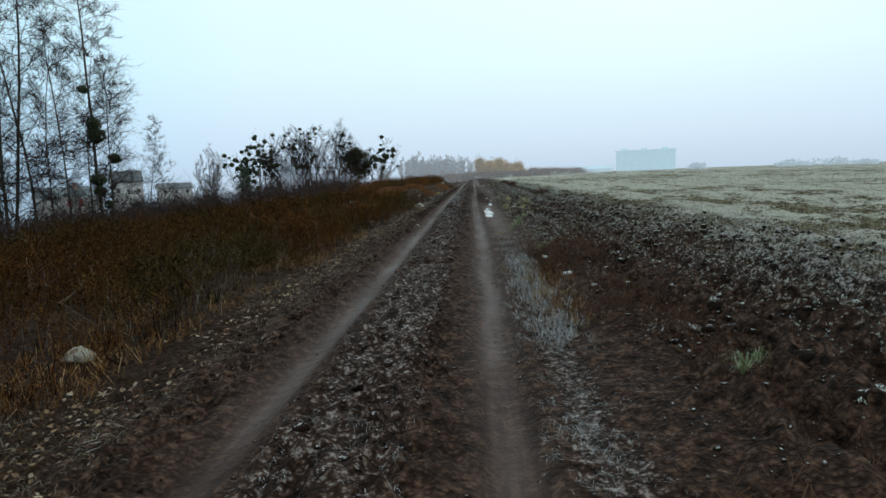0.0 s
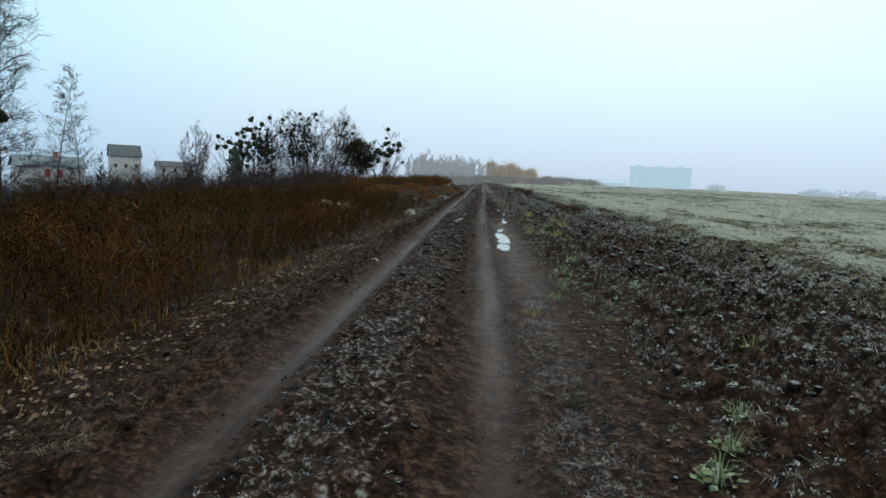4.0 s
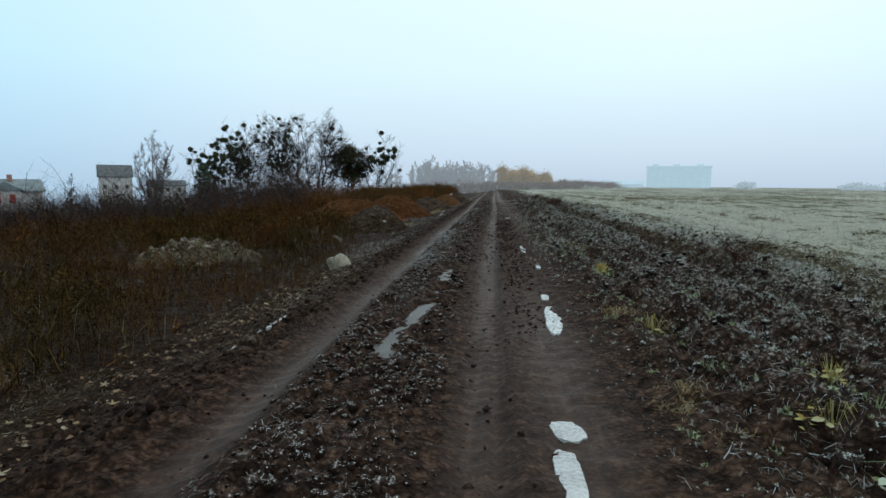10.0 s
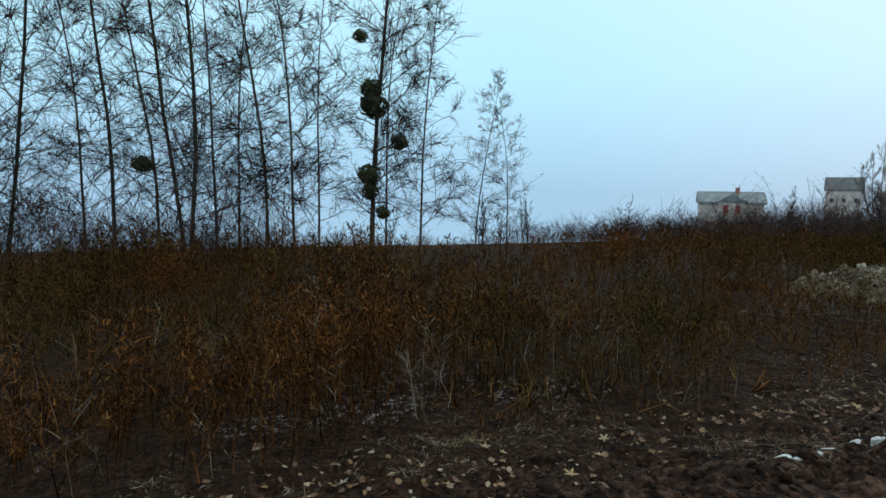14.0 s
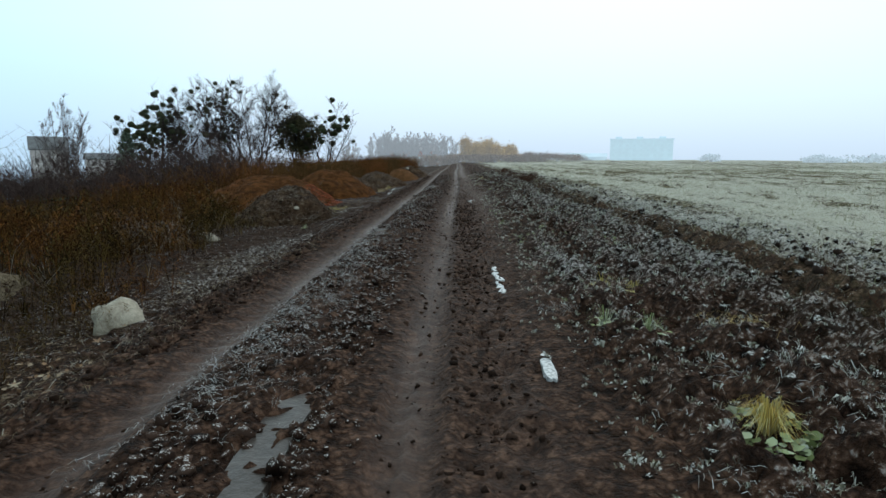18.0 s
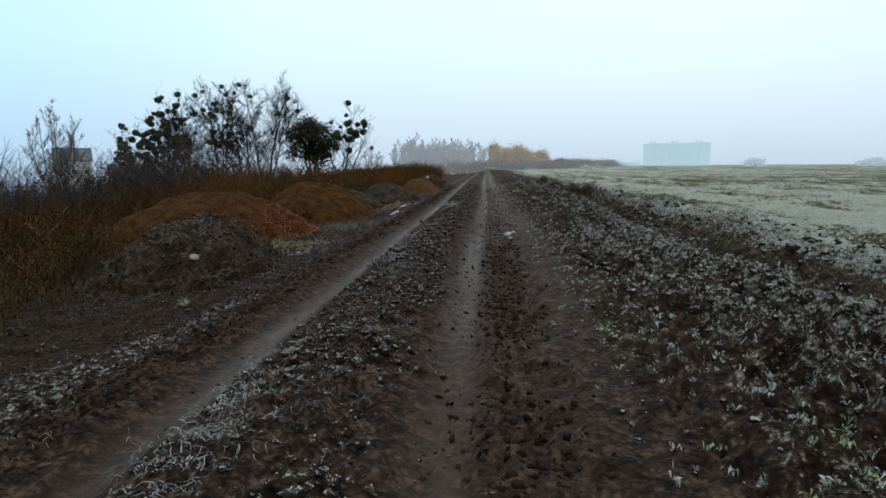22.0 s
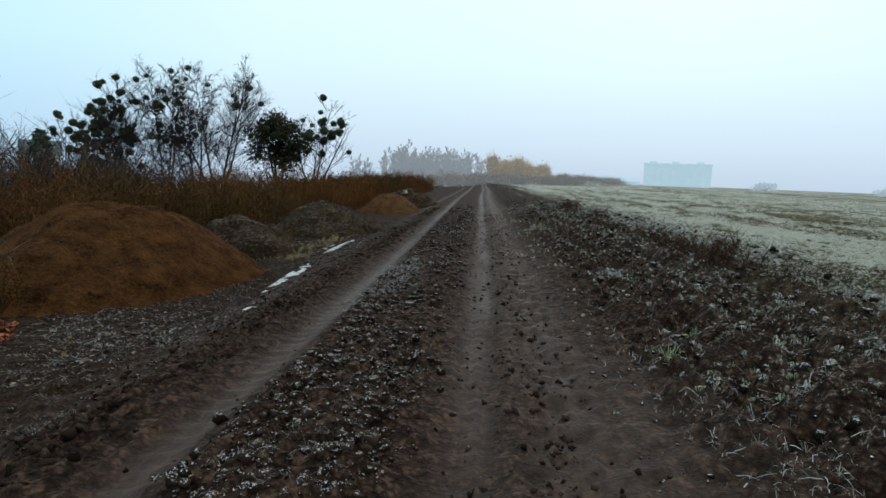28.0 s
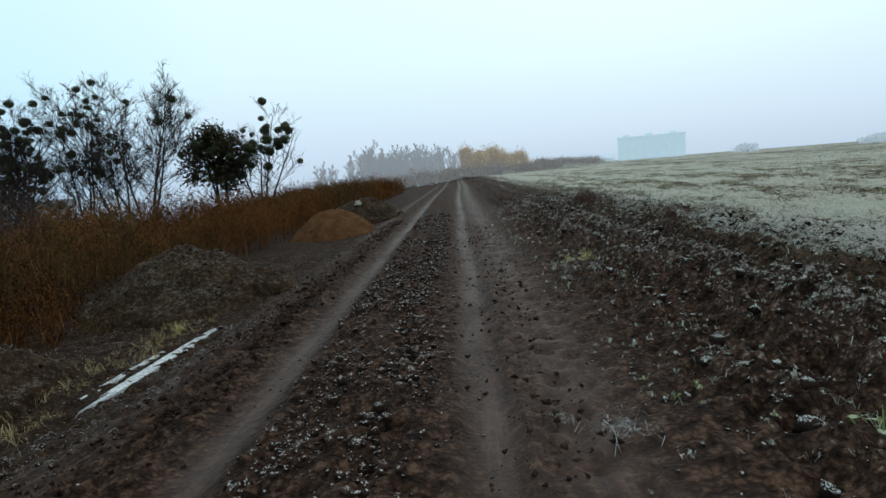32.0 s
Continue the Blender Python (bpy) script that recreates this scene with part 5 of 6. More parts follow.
for k, (x, y, wide, long, turn) in enumerate([(0.47, 19.95, 0.30, 2.1, 4), (0.45, 18.15, 0.25, 1.0, -2), (0.48, 21.65, 0.13, 0.55, 0), (0.53, 22.18, 0.17, 0.24, 10), (0.71, 24.72, 0.15, 1.15, -2),
                                              (0.72, 25.8, 0.09, 0.35, 0), (0.82, 28.2, 0.07, 0.4, 0)]):
    puddle(x, y, wide, long, "milky frozen puddle in the soft wheel track" if long > 0.3 else "small white patch of ice on the mud", 50 + k, turn)
for k in range(9):
    q = np.random.default_rng(230 + k)
    puddle(0.64 + q.normal(0, 0.035), 41.72 + q.normal(0, 0.15), q.uniform(0.025, 0.075), q.uniform(0.04, 0.12), "small white fleck of broken ice on mud", 310 + k, q.uniform(-60, 60))
for k in range(8):
    q = np.random.default_rng(270 + k)
    puddle(0.70 + q.normal(0, 0.012), 30.2 + k * 0.17, q.uniform(0.035, 0.08), q.uniform(0.10, 0.22), "broken white ice beside the wheel track", 290 + k, q.uniform(-15, 15))
for k, (x, y, wide, long, turn) in enumerate([(-2.64, 49.75, 0.17, 2.5, 4), (-2.86, 53.75, 0.13, 2.1, -1), (-3.14, 53.6, 0.07, 1.3, -2), (-2.2, 47.15, 0.12, 0.2, 0)]):
    puddle(x, y, wide, long, "narrow white ice strip along the verge", 80 + k, turn)
for k in range(7):
    q = np.random.default_rng(70 + k)
    puddle(-2.02 + q.normal(0, 0.02), 23.75 + k * 0.19, q.uniform(0.025, 0.055), q.uniform(0.12, 0.24), "broken white ice in a furrow by the verge", 90 + k, q.uniform(-15, 15), 0.0)
for k, (x, y, wide, long, turn) in enumerate([(-0.67, 23.6, 0.13, 0.8, -5), (-0.61, 24.5, 0.12, 1.0, -5), (-0.55, 25.5, 0.10, 0.95, -4), (-0.52, 26.4, 0.09, 0.85, -2), (-0.52, 27.25, 0.12, 0.8, 0)]):
    puddle(x, y, wide * 1.7, long * 1.35, "patch of thin grey ice in a furrow of the track", 190 + k, turn, -0.010, "thin_ice")


# ---- clods, litter, frost ----
def crumbs(name, n, x0, x1, y0, y1, low, high, templates, mat, label, keep=None):
    x, y = uniform(n, x0, x1, y0, y1)
    if keep is not None:
        x, y = thinned(x, y, keep(x, y))
    size = low + (high - low) * rng.uniform(0, 1, len(x)) ** 2.8
    scatter(name, templates, x, y, size, mat, label, "clods", 0.0, 0.6)


def in_strip(x, y):
    """Clods lie thickest in ridges along the edges of the wheel tracks."""
    u = x - wander(y) + 0.10 * (fbm(x * 0.4, y * 0.5, 59, 2) - 0.5)
    ridges = bell(u, -0.38, 0.15) + 0.75 * bell(u, -0.88, 0.16) + 0.8 * bell(u, -1.78, 0.13) + 0.28 * bell(u, -0.62, 0.3) + 0.3 * bell(u, -2.1, 0.3)
    return np.clip(ridges, 0, 1) * (0.2 + 0.8 * smooth(fbm(x * 1.3, y * 1.0, 61, 2), 0.36, 0.56)) * (0.10 + 0.90 * smooth(y, 9, 22)) * (1 - bell(x, -0.52 - 0.055 * np.clip(26.4 - y, 0, 3), 0.13) * smooth(y, 23, 23.4) * (1 - smooth(y, 27.5, 27.9)))


def in_wash(x, y):
    u = x - wander(y)
    return bell(u, 0.52, 0.2) * smooth(y, 23, 29) * (1 - 0.8 * smooth(y, 38, 45)) * (0.35 + 0.65 * smooth(fbm(x * 1.5, y * 0.8, 60, 2), 0.38, 0.56)) + 0.05 * bell(u, 0.1, 0.2)


crumbs("track_clods", 60000, -1.3, 0.0, 0.8, 66, 0.010, 0.044, LUMPS, M["clod"], "crumbled frozen mud clods between wheel tracks", in_strip)
crumbs("edge_clods", 34000, -2.5, -1.3, 0.8, 66, 0.010, 0.040, LUMPS, M["brown_crumb"], "dark mud clods pushed up along the wheel track", in_strip)
crumbs("edge_crumbs", 70000, -2.6, -1.3, 0.8, 60, 0.006, 0.020, CRUMBS, M["brown_crumb"], "fine dark mud crumbs along the wheel track", lambda x, y: 0.03 + 0.97 * in_strip(x, y))
crumbs("track_crumbs", 100000, -1.3, 0.3, 0.8, 60, 0.006, 0.020, CRUMBS, M["clod"], "fine crumbs of frozen mud on the track", lambda x, y: 0.03 + 0.97 * in_strip(x, y))
crumbs("verge_crumbs", 22000, -4.8, -1.9, 26, 62, 0.007, 0.030, CRUMBS, M["clod"], "frosted earth crumbs along the heaps' foot", lambda x, y: 0.25 + 0.75 * smooth(fbm(x * 1.1, y * 0.7, 62, 2), 0.42, 0.6))
crumbs("brown_crumbs", 60000, -0.2, 1.1, 20, 62, 0.007, 0.034, CRUMBS, M["brown_crumb"], "churned brown earth crumbs beside the wheel track", in_wash)
crumbs("field_clods", 16000, 1.1, 4.6, 0.8, 70, 0.014, 0.065, LUMPS, M["frost_clod"], "ploughed dark clods dusted with hoar frost", lambda x, y: smooth(x, 1.0, 2.0) * (0.3 + 0.7 * smooth(fbm(x * 0.9, y * 0.9, 63, 2), 0.4, 0.6)))
crumbs("field_crumbs", 14000, 0.9, 4.2, 0.8, 60, 0.006, 0.024, CRUMBS, M["frost_clod"], "fine dark soil crumbs at the field's edge")
x, y = uniform(58000, 0.75, 4.1, 0.6, 68)
x, y = thinned(x, y, smooth(x, 0.65, 1.4) * (0.3 + 0.7 * smooth(fbm(x * 0.8, y * 0.6, 65, 3), 0.38, 0.60)) * (1 - 0.8 * bell(x, 3.25 - 0.016 * (y - 30), 0.3) * smooth(y, 24, 32)) * (1 - 0.78 * smooth(y, 39, 44) * (1 - smooth(x, 1.8, 2.6))))
x, y = thinned(x, y, (0.52 + 0.38 * smooth(x, 1.7, 2.8)) * (1 - (1 - smooth(x, 1.5, 2.4)) * (1 - smooth(y, 6, 11))))
scatter("rimed_sprigs", SPRIGS, x, y, (0.013 + 0.033 * rng.uniform(0, 1, len(x)) ** 2.0) * (0.7 + 0.3 * smooth(y, 22, 28)), M["rime_leaf"], "small frosted weed sprigs strewn over ploughed soil", "weeds", 0.008, 0.4)
x, y = uniform(30000, 0.9, 5.2, 4, 68)
x, y = thinned(x, y, smooth(x, 0.8, 2.0) * (0.4 + 0.6 * smooth(fbm(x * 0.7, y * 0.6, 67, 3), 0.42, 0.6)) * (0.4 + 0.6 * smooth(y, 10, 26)) * (1 - 0.8 * bell(x, 3.22, 0.3) * smooth(y, 24, 32)))
scatter("rimed_stubble", STUBBLE, x, y, rng.uniform(0.035, 0.085, len(x)), M["rime_leaf"], "short rimed stubble over ploughed soil", "grass", 0.0, 0.5)
x, y = uniform(24000, 1.2, 4.8, 4.0, 66)
x, y = thinned(x, y, smooth(fbm(x * 0.7, y * 0.6, 67, 3), 0.46, 0.62))
scatter("rimed_grass", WISPS, x, y, rng.uniform(0.04, 0.11, len(x)), M["rime_grass"], "frosted wisps of dead grass on the field's edge", "grass", 0.0, 0.4)
x, y = rng.uniform(3.2, 45, 18000), rng.uniform(-2, 90, 18000)
x = 3.2 + (x - 3.2) * rng.uniform(0.05, 1, len(x))
scatter("field_stubble", STUBBLE, x, y, rng.uniform(0.05, 0.14, len(x)) * (1 + 0.03 * x), M["field_grass"], "pale green-grey frosted stubble of the open field", "grass", 0.0, 0.4)
x, y = uniform(7000, -1.05, -0.3, 0.8, 48)
x, y = thinned(x, y, smooth(fbm(x * 0.9, y * 0.7, 69, 3), 0.45, 0.62))
scatter("track_frost_grass", WISPS, x, y, rng.uniform(0.02, 0.06, len(x)), M["rime_grass"], "rime-white grass wisps between wheel tracks", "grass", 0.0, 0.5)
x, y = rng.normal(-0.90, 0.14, 4200), rng.uniform(14, 50, 4200)
x, y = thinned(x + wander(y), y, smooth(fbm(x * 0.7, y * 0.35, 111, 3), 0.40, 0.58) * (0.25 + 0.75 * smooth(y, 24, 29)))
scatter("track_rime_straw", STRAWS, x, y, rng.uniform(0.04, 0.10, len(x)), M["rime_straw"], "rime-white flattened straw along the wheel track", "grass", 0.004, 0.4)
x, y = rng.normal(0.56, 0.13, 3000), rng.uniform(0.6, 12.5, 3000)
scatter("frost_strip", WISPS, x, y, rng.uniform(0.02, 0.055, 3000), M["rime_grass"], "white strip of rimed grass along the track", "grass", 0.0, 0.5)
x, y = uniform(13000, -3.6, -1.75, 0.6, 34)
x, y = thinned(x, y, smooth(fbm(x * 0.9, y * 0.7, 71, 3), 0.42, 0.62))
scatter("verge_grass", WISPS, x, y, rng.uniform(0.03, 0.09, len(x)), M["verge"], "short frosted dead grass along the verge", "grass", 0.0, 0.5)
x, y = uniform(9000, -4.8, -2.1, 29, 62)
x, y = thinned(x, y, smooth(fbm(x * 0.9, y * 0.5, 73, 3), 0.40, 0.6))
scatter("verge_rime", WISPS, x, y, rng.uniform(0.025, 0.07, len(x)), M["rime_grass"], "rime on flattened grass by the heaps", "grass", 0.0, 0.5)


# ---- dead weeds and brush ----
def weeds(name, n, x0, x1, y0, y1, low, high, mat, label, templates=WEEDS, keep=None):
    x, y = uniform(n, x0, x1, y0, y1)
    if keep is not None:
        x, y = thinned(x, y, keep(x, y))
    clear = np.ones(len(x), dtype=bool)
    for hx, hy, hr in ((-6.35, 45.0, 2.5), (-5.2, 49.5, 2.1), (-4.15, 39.9, 1.6), (-4.75, 52.9, 1.3), (-4.25, 57.2, 1.6), (-3.75, 66, 1.3), (-3.7, 70.2, 1.6), (-6.3, 30.7, 1.5), (-5.5, 35.4, 0.8)):
        clear &= np.hypot(x - hx, y - hy) > hr
    x, y = x[clear], y[clear]
    size = rng.uniform(low, high, len(x)) * np.clip(0.15 + 1.7 * fbm(x * 0.38, y * 0.38, 89, 3), 0.3, 1.25) * rng.choice([0.6, 0.85, 1.0, 1.1], len(x))
    size = size * (0.78 + 0.22 * smooth(np.abs(x + 0.5), 2.4, 5.0)) if x0 > -20 and x1 < 0 else size
    scatter(name, templates, x, y, size, mat, label, "weeds", -0.02, 0.16)


def verge_line(x, y):
    """Weeds grow thick behind a ragged edge that draws back from the track."""
    edge = -2.85 - 0.35 * (fbm(y * 0.5, 0 * y, 81, 2) - 0.3) + 0.45 * bell(y, 28.2, 2.4) - 0.95 * smooth(y, 31, 35) - 0.4 * smooth(y, 36, 44)
    return smooth(edge - x, 0.0, 0.45) * (0.35 + 0.65 * smooth(fbm(x * 0.35, y * 0.35, 83, 2), 0.36, 0.58))


def stands(x, y):
    """Weeds stand in bunches with gaps of frosted ground between them."""
    bunch = smooth(fbm(x * 1.15, y * 1.15, 107, 2), 0.40, 0.58)
    return verge_line(x, y) * (0.12 + 0.88 * np.maximum(bunch, bell(y, 28.2, 2.0)))


weeds("weed_thicket", 17500, -11, -2.45, -1.5, 37, 0.50, 0.98, M["weed"], "thicket of dead red-brown weeds beside the track", PLUMES, stands)
weeds("weed_undergrowth", 9500, -11, -2.4, -1.5, 37, 0.28, 0.60, M["weed"], "short bushy dead weeds under the thicket", LOW_PLUMES, stands)
weeds("weed_patch", 520, -4.1, -2.4, 26.0, 30.8, 0.34, 0.62, M["weed"], "dark bushy dead weeds beside a pale boulder", PLUMES, lambda x, y: smooth(-2.5 - 0.5 * (fbm(x, y, 113, 2) - 0.5) - 0.2 * smooth(y, 29, 30.8) - x, 0.0, 0.35))
weeds("weed_bank", 5000, -18, -10, -3, 40, 0.5, 0.95, M["weed"], "dead brown weeds on the low ground behind the thicket", FAR_PLUMES, lambda x, y: 0.3 + 0.7 * smooth(fbm(x * 0.5, y * 0.5, 109, 2), 0.4, 0.56))
weeds("weed_slope", 8500, -14, -3.4, 35, 58, 0.35, 0.75, M["weed"], "dead brown weeds behind the earth heaps", LOW_PLUMES, verge_line)
weeds("weed_meadow", 5200, -46, -16, -6, 66, 0.5, 1.0, M["brush"], "wide meadow of dead brown weeds", FAR_PLUMES, lambda x, y: 0.45 + 0.55 * smooth(fbm(x * 0.12, y * 0.12, 91, 2), 0.4, 0.6))
weeds("rust_brush", 24000, -17, -4.6, 50, 116, 0.75, 1.5, M["brush"], "dense rust-brown brush along the track", FAR_PLUMES, lambda x, y: (0.35 + 0.65 * smooth(fbm(x * 0.25, y * 0.25, 93, 2), 0.3, 0.5)) * (1 - smooth(y, 98, 116)) * smooth(-x - 7.5 + 0.28 * np.clip(y - 50, 0, 9), 0, 0.8) * (1 - 0.85 * smooth(-x - 0.12 * (y - 50), 8.5, 11.5)))
weeds("straw_stalks", 1700, -9, -2.9, -1.5, 48, 0.35, 0.8, M["verge"], "pale straw-coloured stalks among dead weeds", WEEDS, verge_line)
x, y = uniform(11000, -9, -2.6, -1, 60)
x, y = thinned(x, y, verge_line(x + 0.25, y) * smooth(fbm(x * 0.6, y * 0.6, 95, 2), 0.38, 0.6))
scatter("verge_undergrowth", LOW_TUFTS, x, y, rng.uniform(0.10, 0.34, len(x)), M["weed"], "low brown dead grass under the weeds", "grass", -0.01, 0.4)
x, y = uniform(4200, -4.4, -2.75, -0.5, 17)
x, y = thinned(x, y, verge_line(x - 0.1, y) * smooth(fbm(x * 0.9, y * 0.5, 99, 2), 0.40, 0.6))
scatter("rust_grass", STUBBLE, x, y, rng.uniform(0.08, 0.24, len(x)), M["rust_grass"], "orange-brown dead grass along the foot of the weeds", "grass", -0.01, 0.5)
weeds("dark_scrub", 3200, -42, -11, 52, 84, 1.3, 2.6, M["dark_brush"], "dark leafless scrub below the mistletoe trees", SCRUB, lambda x, y: smooth(-x - 0.22 * (y - 58), 9, 14))
weeds("low_scrub", 2200, -66, -38, 52, 88, 1.1, 2.4, M["dark_brush"], "low dark scrub before the houses", SCRUB)
weeds("birch_scrub", 900, -25, -14.5, 6, 23, 0.8, 1.9, M["dark_brush"], "dark tangled brush round the feet of birches", SCRUB)
weeds("red_weeds", 1900, 0.80, 1.75, 1.2, 10, 0.08, 0.22, M["red_weed"], "low reddish dead weeds by the field", BUSHLETS, lambda x, y: smooth(fbm(x, y * 0.7, 85, 2), 0.4, 0.6))
weeds("furrow_weeds", 7000, 2.5, 4.0, 26, 64, 0.14, 0.32, M["furrow_weed"], "dark reddish dead weeds in a furrow of the field", BUSHLETS, lambda x, y: bell(x, 3.24, 0.2) * smooth(fbm(x * 0.8, y * 0.35, 87, 2), 0.46, 0.56))


# ---- plants by the field, one by one ----
def tuft(x, y, size, mat, label, seed, blades=26, spread=0.7, width=0.018, droop=0.8, name="grass_tuft", leaves=0):
    v, f = wisp_template(seed, 90, 0.36) if mat in (M["straw"], M["rime_grass"], M["rime_straw"]) else blades_template(seed, blades, spread, width, droop)
    v, f = v * size * (1.15 if mat in (M["straw"], M["rime_grass"], M["rime_straw"]) else 1.0), [list(q) for q in f]
    if leaves:
        r = np.random.default_rng(seed)
        for k in range(leaves):
            lv, lf = leaf_template(seed + k)
            a, q = r.uniform(0, 2 * math.pi), r.uniform(0.1, 0.6) * size
            m = Matrix.Rotation(a + r.uniform(-0.6, 0.6), 3, "Z") @ Matrix.Rotation(r.uniform(-0.6, 0.3), 3, "Y")
            k0 = len(v)
            p = np.array(lv) * size * r.uniform(0.10, 0.24) @ np.array(m).T + np.array([math.cos(a) * q, math.sin(a) * q, r.uniform(0.05, 0.35) * size])
            v = np.concatenate([v, p])
            f += [[i + k0 for i in w] for w in lf]
    v = v * np.array([0.72, 0.72, 1.0]) if mat in (M["straw"], M["rime_grass"], M["rime_straw"]) else v
    ob = mesh_object(name, v, f, mat)
    ob.location = (x, y, float(height(x, y)) - 0.01)
    tagged(ob, label, "plant", "plants at the field's edge")


PLANTS = [(1.07, 9.6, 0.20, "green_leaf", "fresh green leafy weed on dark soil", 16), (1.22, 9.85, 0.17, "green_leaf", "fresh green leafy weed on dark soil", 14), (1.41, 10.2, 0.18, "green_leaf", "fresh green leafy weed on dark soil", 12), (2.04, 11.5, 0.2, "yellow_leaf", "yellow-green weed on ploughed soil", 10),
          (0.68, 6.75, 0.24, "rust_grass", "orange-brown dry grass clump by the track", 0), (0.84, 6.85, 0.22, "rust_grass", "orange-brown dry grass clump by the track", 0), (0.66, 7.15, 0.2, "straw", "pale dry grass clump by the track", 0), (0.75, 6.1, 0.24, "straw", "pale dry grass clump by the track", 0),
          (1.28, 17.3, 0.2, "straw", "straw-yellow weed clump on dark soil", 0), (1.15, 14.95, 0.24, "green_leaf", "frosted green leafy plant beside the track", 14), (0.85, 13.3, 0.2, "green_leaf", "green grass tuft at the edge of the mud", 0), (0.63, 13.1, 0.2, "rime_straw", "white rimed straw tuft on mud", 0), (0.56, 12.8, 0.18, "straw", "dry straw tuft on mud", 0),
          (1.76, 22.0, 0.26, "yellow_leaf", "yellow-green weed with spread leaves", 14), (1.15, 20.4, 0.26, "yellow_leaf", "yellow-green grass clump on soil", 6), (1.84, 20.15, 0.28, "yellow_leaf", "bright yellow drooping weed", 8), (0.86, 18.7, 0.2, "rime_straw", "white rimed grass tuft on mud", 0), (1.12, 18.5, 0.17, "straw", "dry straw tuft on soil", 0),
          (2.05, 28.5, 0.24, "straw", "orange straw weed clump on frosted soil", 0), (1.93, 22.0, 0.24, "green_leaf", "bright green leafy weed", 16), (1.27, 24.4, 0.2, "straw", "pale frosted weed clump", 0), (1.16, 20.85, 0.22, "green_leaf", "green grass tuft with pale tips", 0), (1.59, 21.1, 0.26, "rime_straw", "rimed grey stalks at the field's edge", 0),
          (1.47, 3.2, 0.19, "green_leaf", "pale green grass tuft with long blades", 0), (1.75, 3.6, 0.14, "green_leaf", "small pale green grass tuft", 0), (0.5, 2.76, 0.17, "rime_grass", "white rimed tangle of dry stalks", 0),
          (0.58, 2.55, 0.12, "rime_grass", "white rimed tangle of dry stalks", 0), (1.35, 15.6, 0.24, "green_leaf", "frosted green leafy plant on dark soil", 14), (0.98, 13.8, 0.20, "green_leaf", "frosted green grass tuft by the track", 0),
          (1.72, 19.7, 0.24, "yellow_leaf", "yellowed leafy plant on the field's edge", 12), (1.12, 16.7, 0.22, "red_weed", "reddish dead weed tuft on soil", 0), (1.29, 22.0, 0.17, "straw", "straw-yellow dry weed clump", 0),
          (1.68, 21.3, 0.24, "green_leaf", "green leafy weed with yellow leaves", 14), (1.18, 20.5, 0.22, "green_leaf", "green grass tuft with frosted tips", 0), (1.45, 20.9, 0.2, "green_leaf", "green grass tuft with frosted tips", 6),
          (1.62, 19.75, 0.30, "yellow_leaf", "yellow-green drooping weed clump", 10), (0.70, 20.1, 0.16, "straw", "pale dry weed curl by the ice", 0),           (1.5, 24.2, 0.3, "yellow_leaf", "bright straw-yellow weed clump", 8), (1.5, 29.7, 0.21, "yellow_leaf", "small yellow leafy plant on soil", 10), (1.8, 29.8, 0.23, "yellow_leaf", "small yellow-green leafy plant", 10),
          (1.08, 29.4, 0.18, "rime_grass", "rimed grey-green grass tuft", 0), (1.3, 28.8, 0.21, "green_leaf", "small frosted green weeds", 8), (1.5, 28.5, 0.22, "green_leaf", "small frosted green weeds", 8),
          (2.2, 39.1, 0.2, "rime_leaf", "frost-white leafy plant on dark soil", 12), (1.8, 36.9, 0.2, "rime_leaf", "frost-white leafy plant on dark soil", 14), (1.1, 35.6, 0.14, "green_leaf", "small green plant with rimed leaves", 8),
          (2.1, 36.2, 0.14, "green_leaf", "small pale green leafy plant", 8), (1.6, 47.8, 0.26, "rime_grass", "rimed green grass clump", 8), (1.92, 48.9, 0.2, "rime_leaf", "frosted green grass clump", 12), (2.0, 48.4, 0.2, "green_leaf", "frosted green grass clump", 6), (1.94, 46.2, 0.2, "green_leaf", "green leafy weed on dark soil", 4), (1.4, 45.2, 0.18, "green_leaf", "green leafy weed on dark soil", 4), (1.35, 49.7, 0.2, "rime_grass", "rimed grass clump on dark soil", 0),
          (1.5, 54.9, 0.2, "yellow_leaf", "yellow-green leafy plant on dark soil", 14), (1.4, 55.4, 0.14, "yellow_leaf", "small yellow-green plant on soil", 8), (1.55, 51.6, 0.16, "rime_grass", "rimed grey grass tuft", 4),
          (0.82, 51.0, 0.2, "rime_grass", "flattened white rimed grass", 0), (0.55, 51.25, 0.1, "rime_grass", "small rimed grass tuft", 0), (1.75, 50.6, 0.2, "green_leaf", "green weed at the field's edge", 10),
          (-3.3, 54.9, 0.24, "yellow_leaf", "yellow dead grass tuft on a grey heap", 0), (-4.0, 52.6, 0.2, "straw", "straw tuft by the ice", 0), (-3.1, 37.6, 0.18, "green_leaf", "green weed at a heap's foot", 10),
          (-0.83, 20.1, 0.2, "rime_grass", "flattened rimed grass on the track", 0), (-0.9, 32.4, 0.14, "rime_grass", "rimed dry stalks on the track", 0), (-0.5, 35.4, 0.13, "rime_grass", "rimed dry stalks on the track", 0), (-3.2, 22.6, 0.13, "straw", "yellow dead grass clump at the weeds' edge", 0)]
q = np.random.default_rng(51)
for k in range(9):
    kind = [("green_leaf", "green grass tuft with frosted tips", 5), ("straw", "pale dry weed clump on dark soil", 0), ("yellow_leaf", "yellowed drooping weed clump", 9)][k % 3]
    PLANTS.append((float(q.uniform(1.0, 2.1)), float(q.uniform(18.9, 23.5)), float(q.uniform(0.13, 0.24)), *kind))
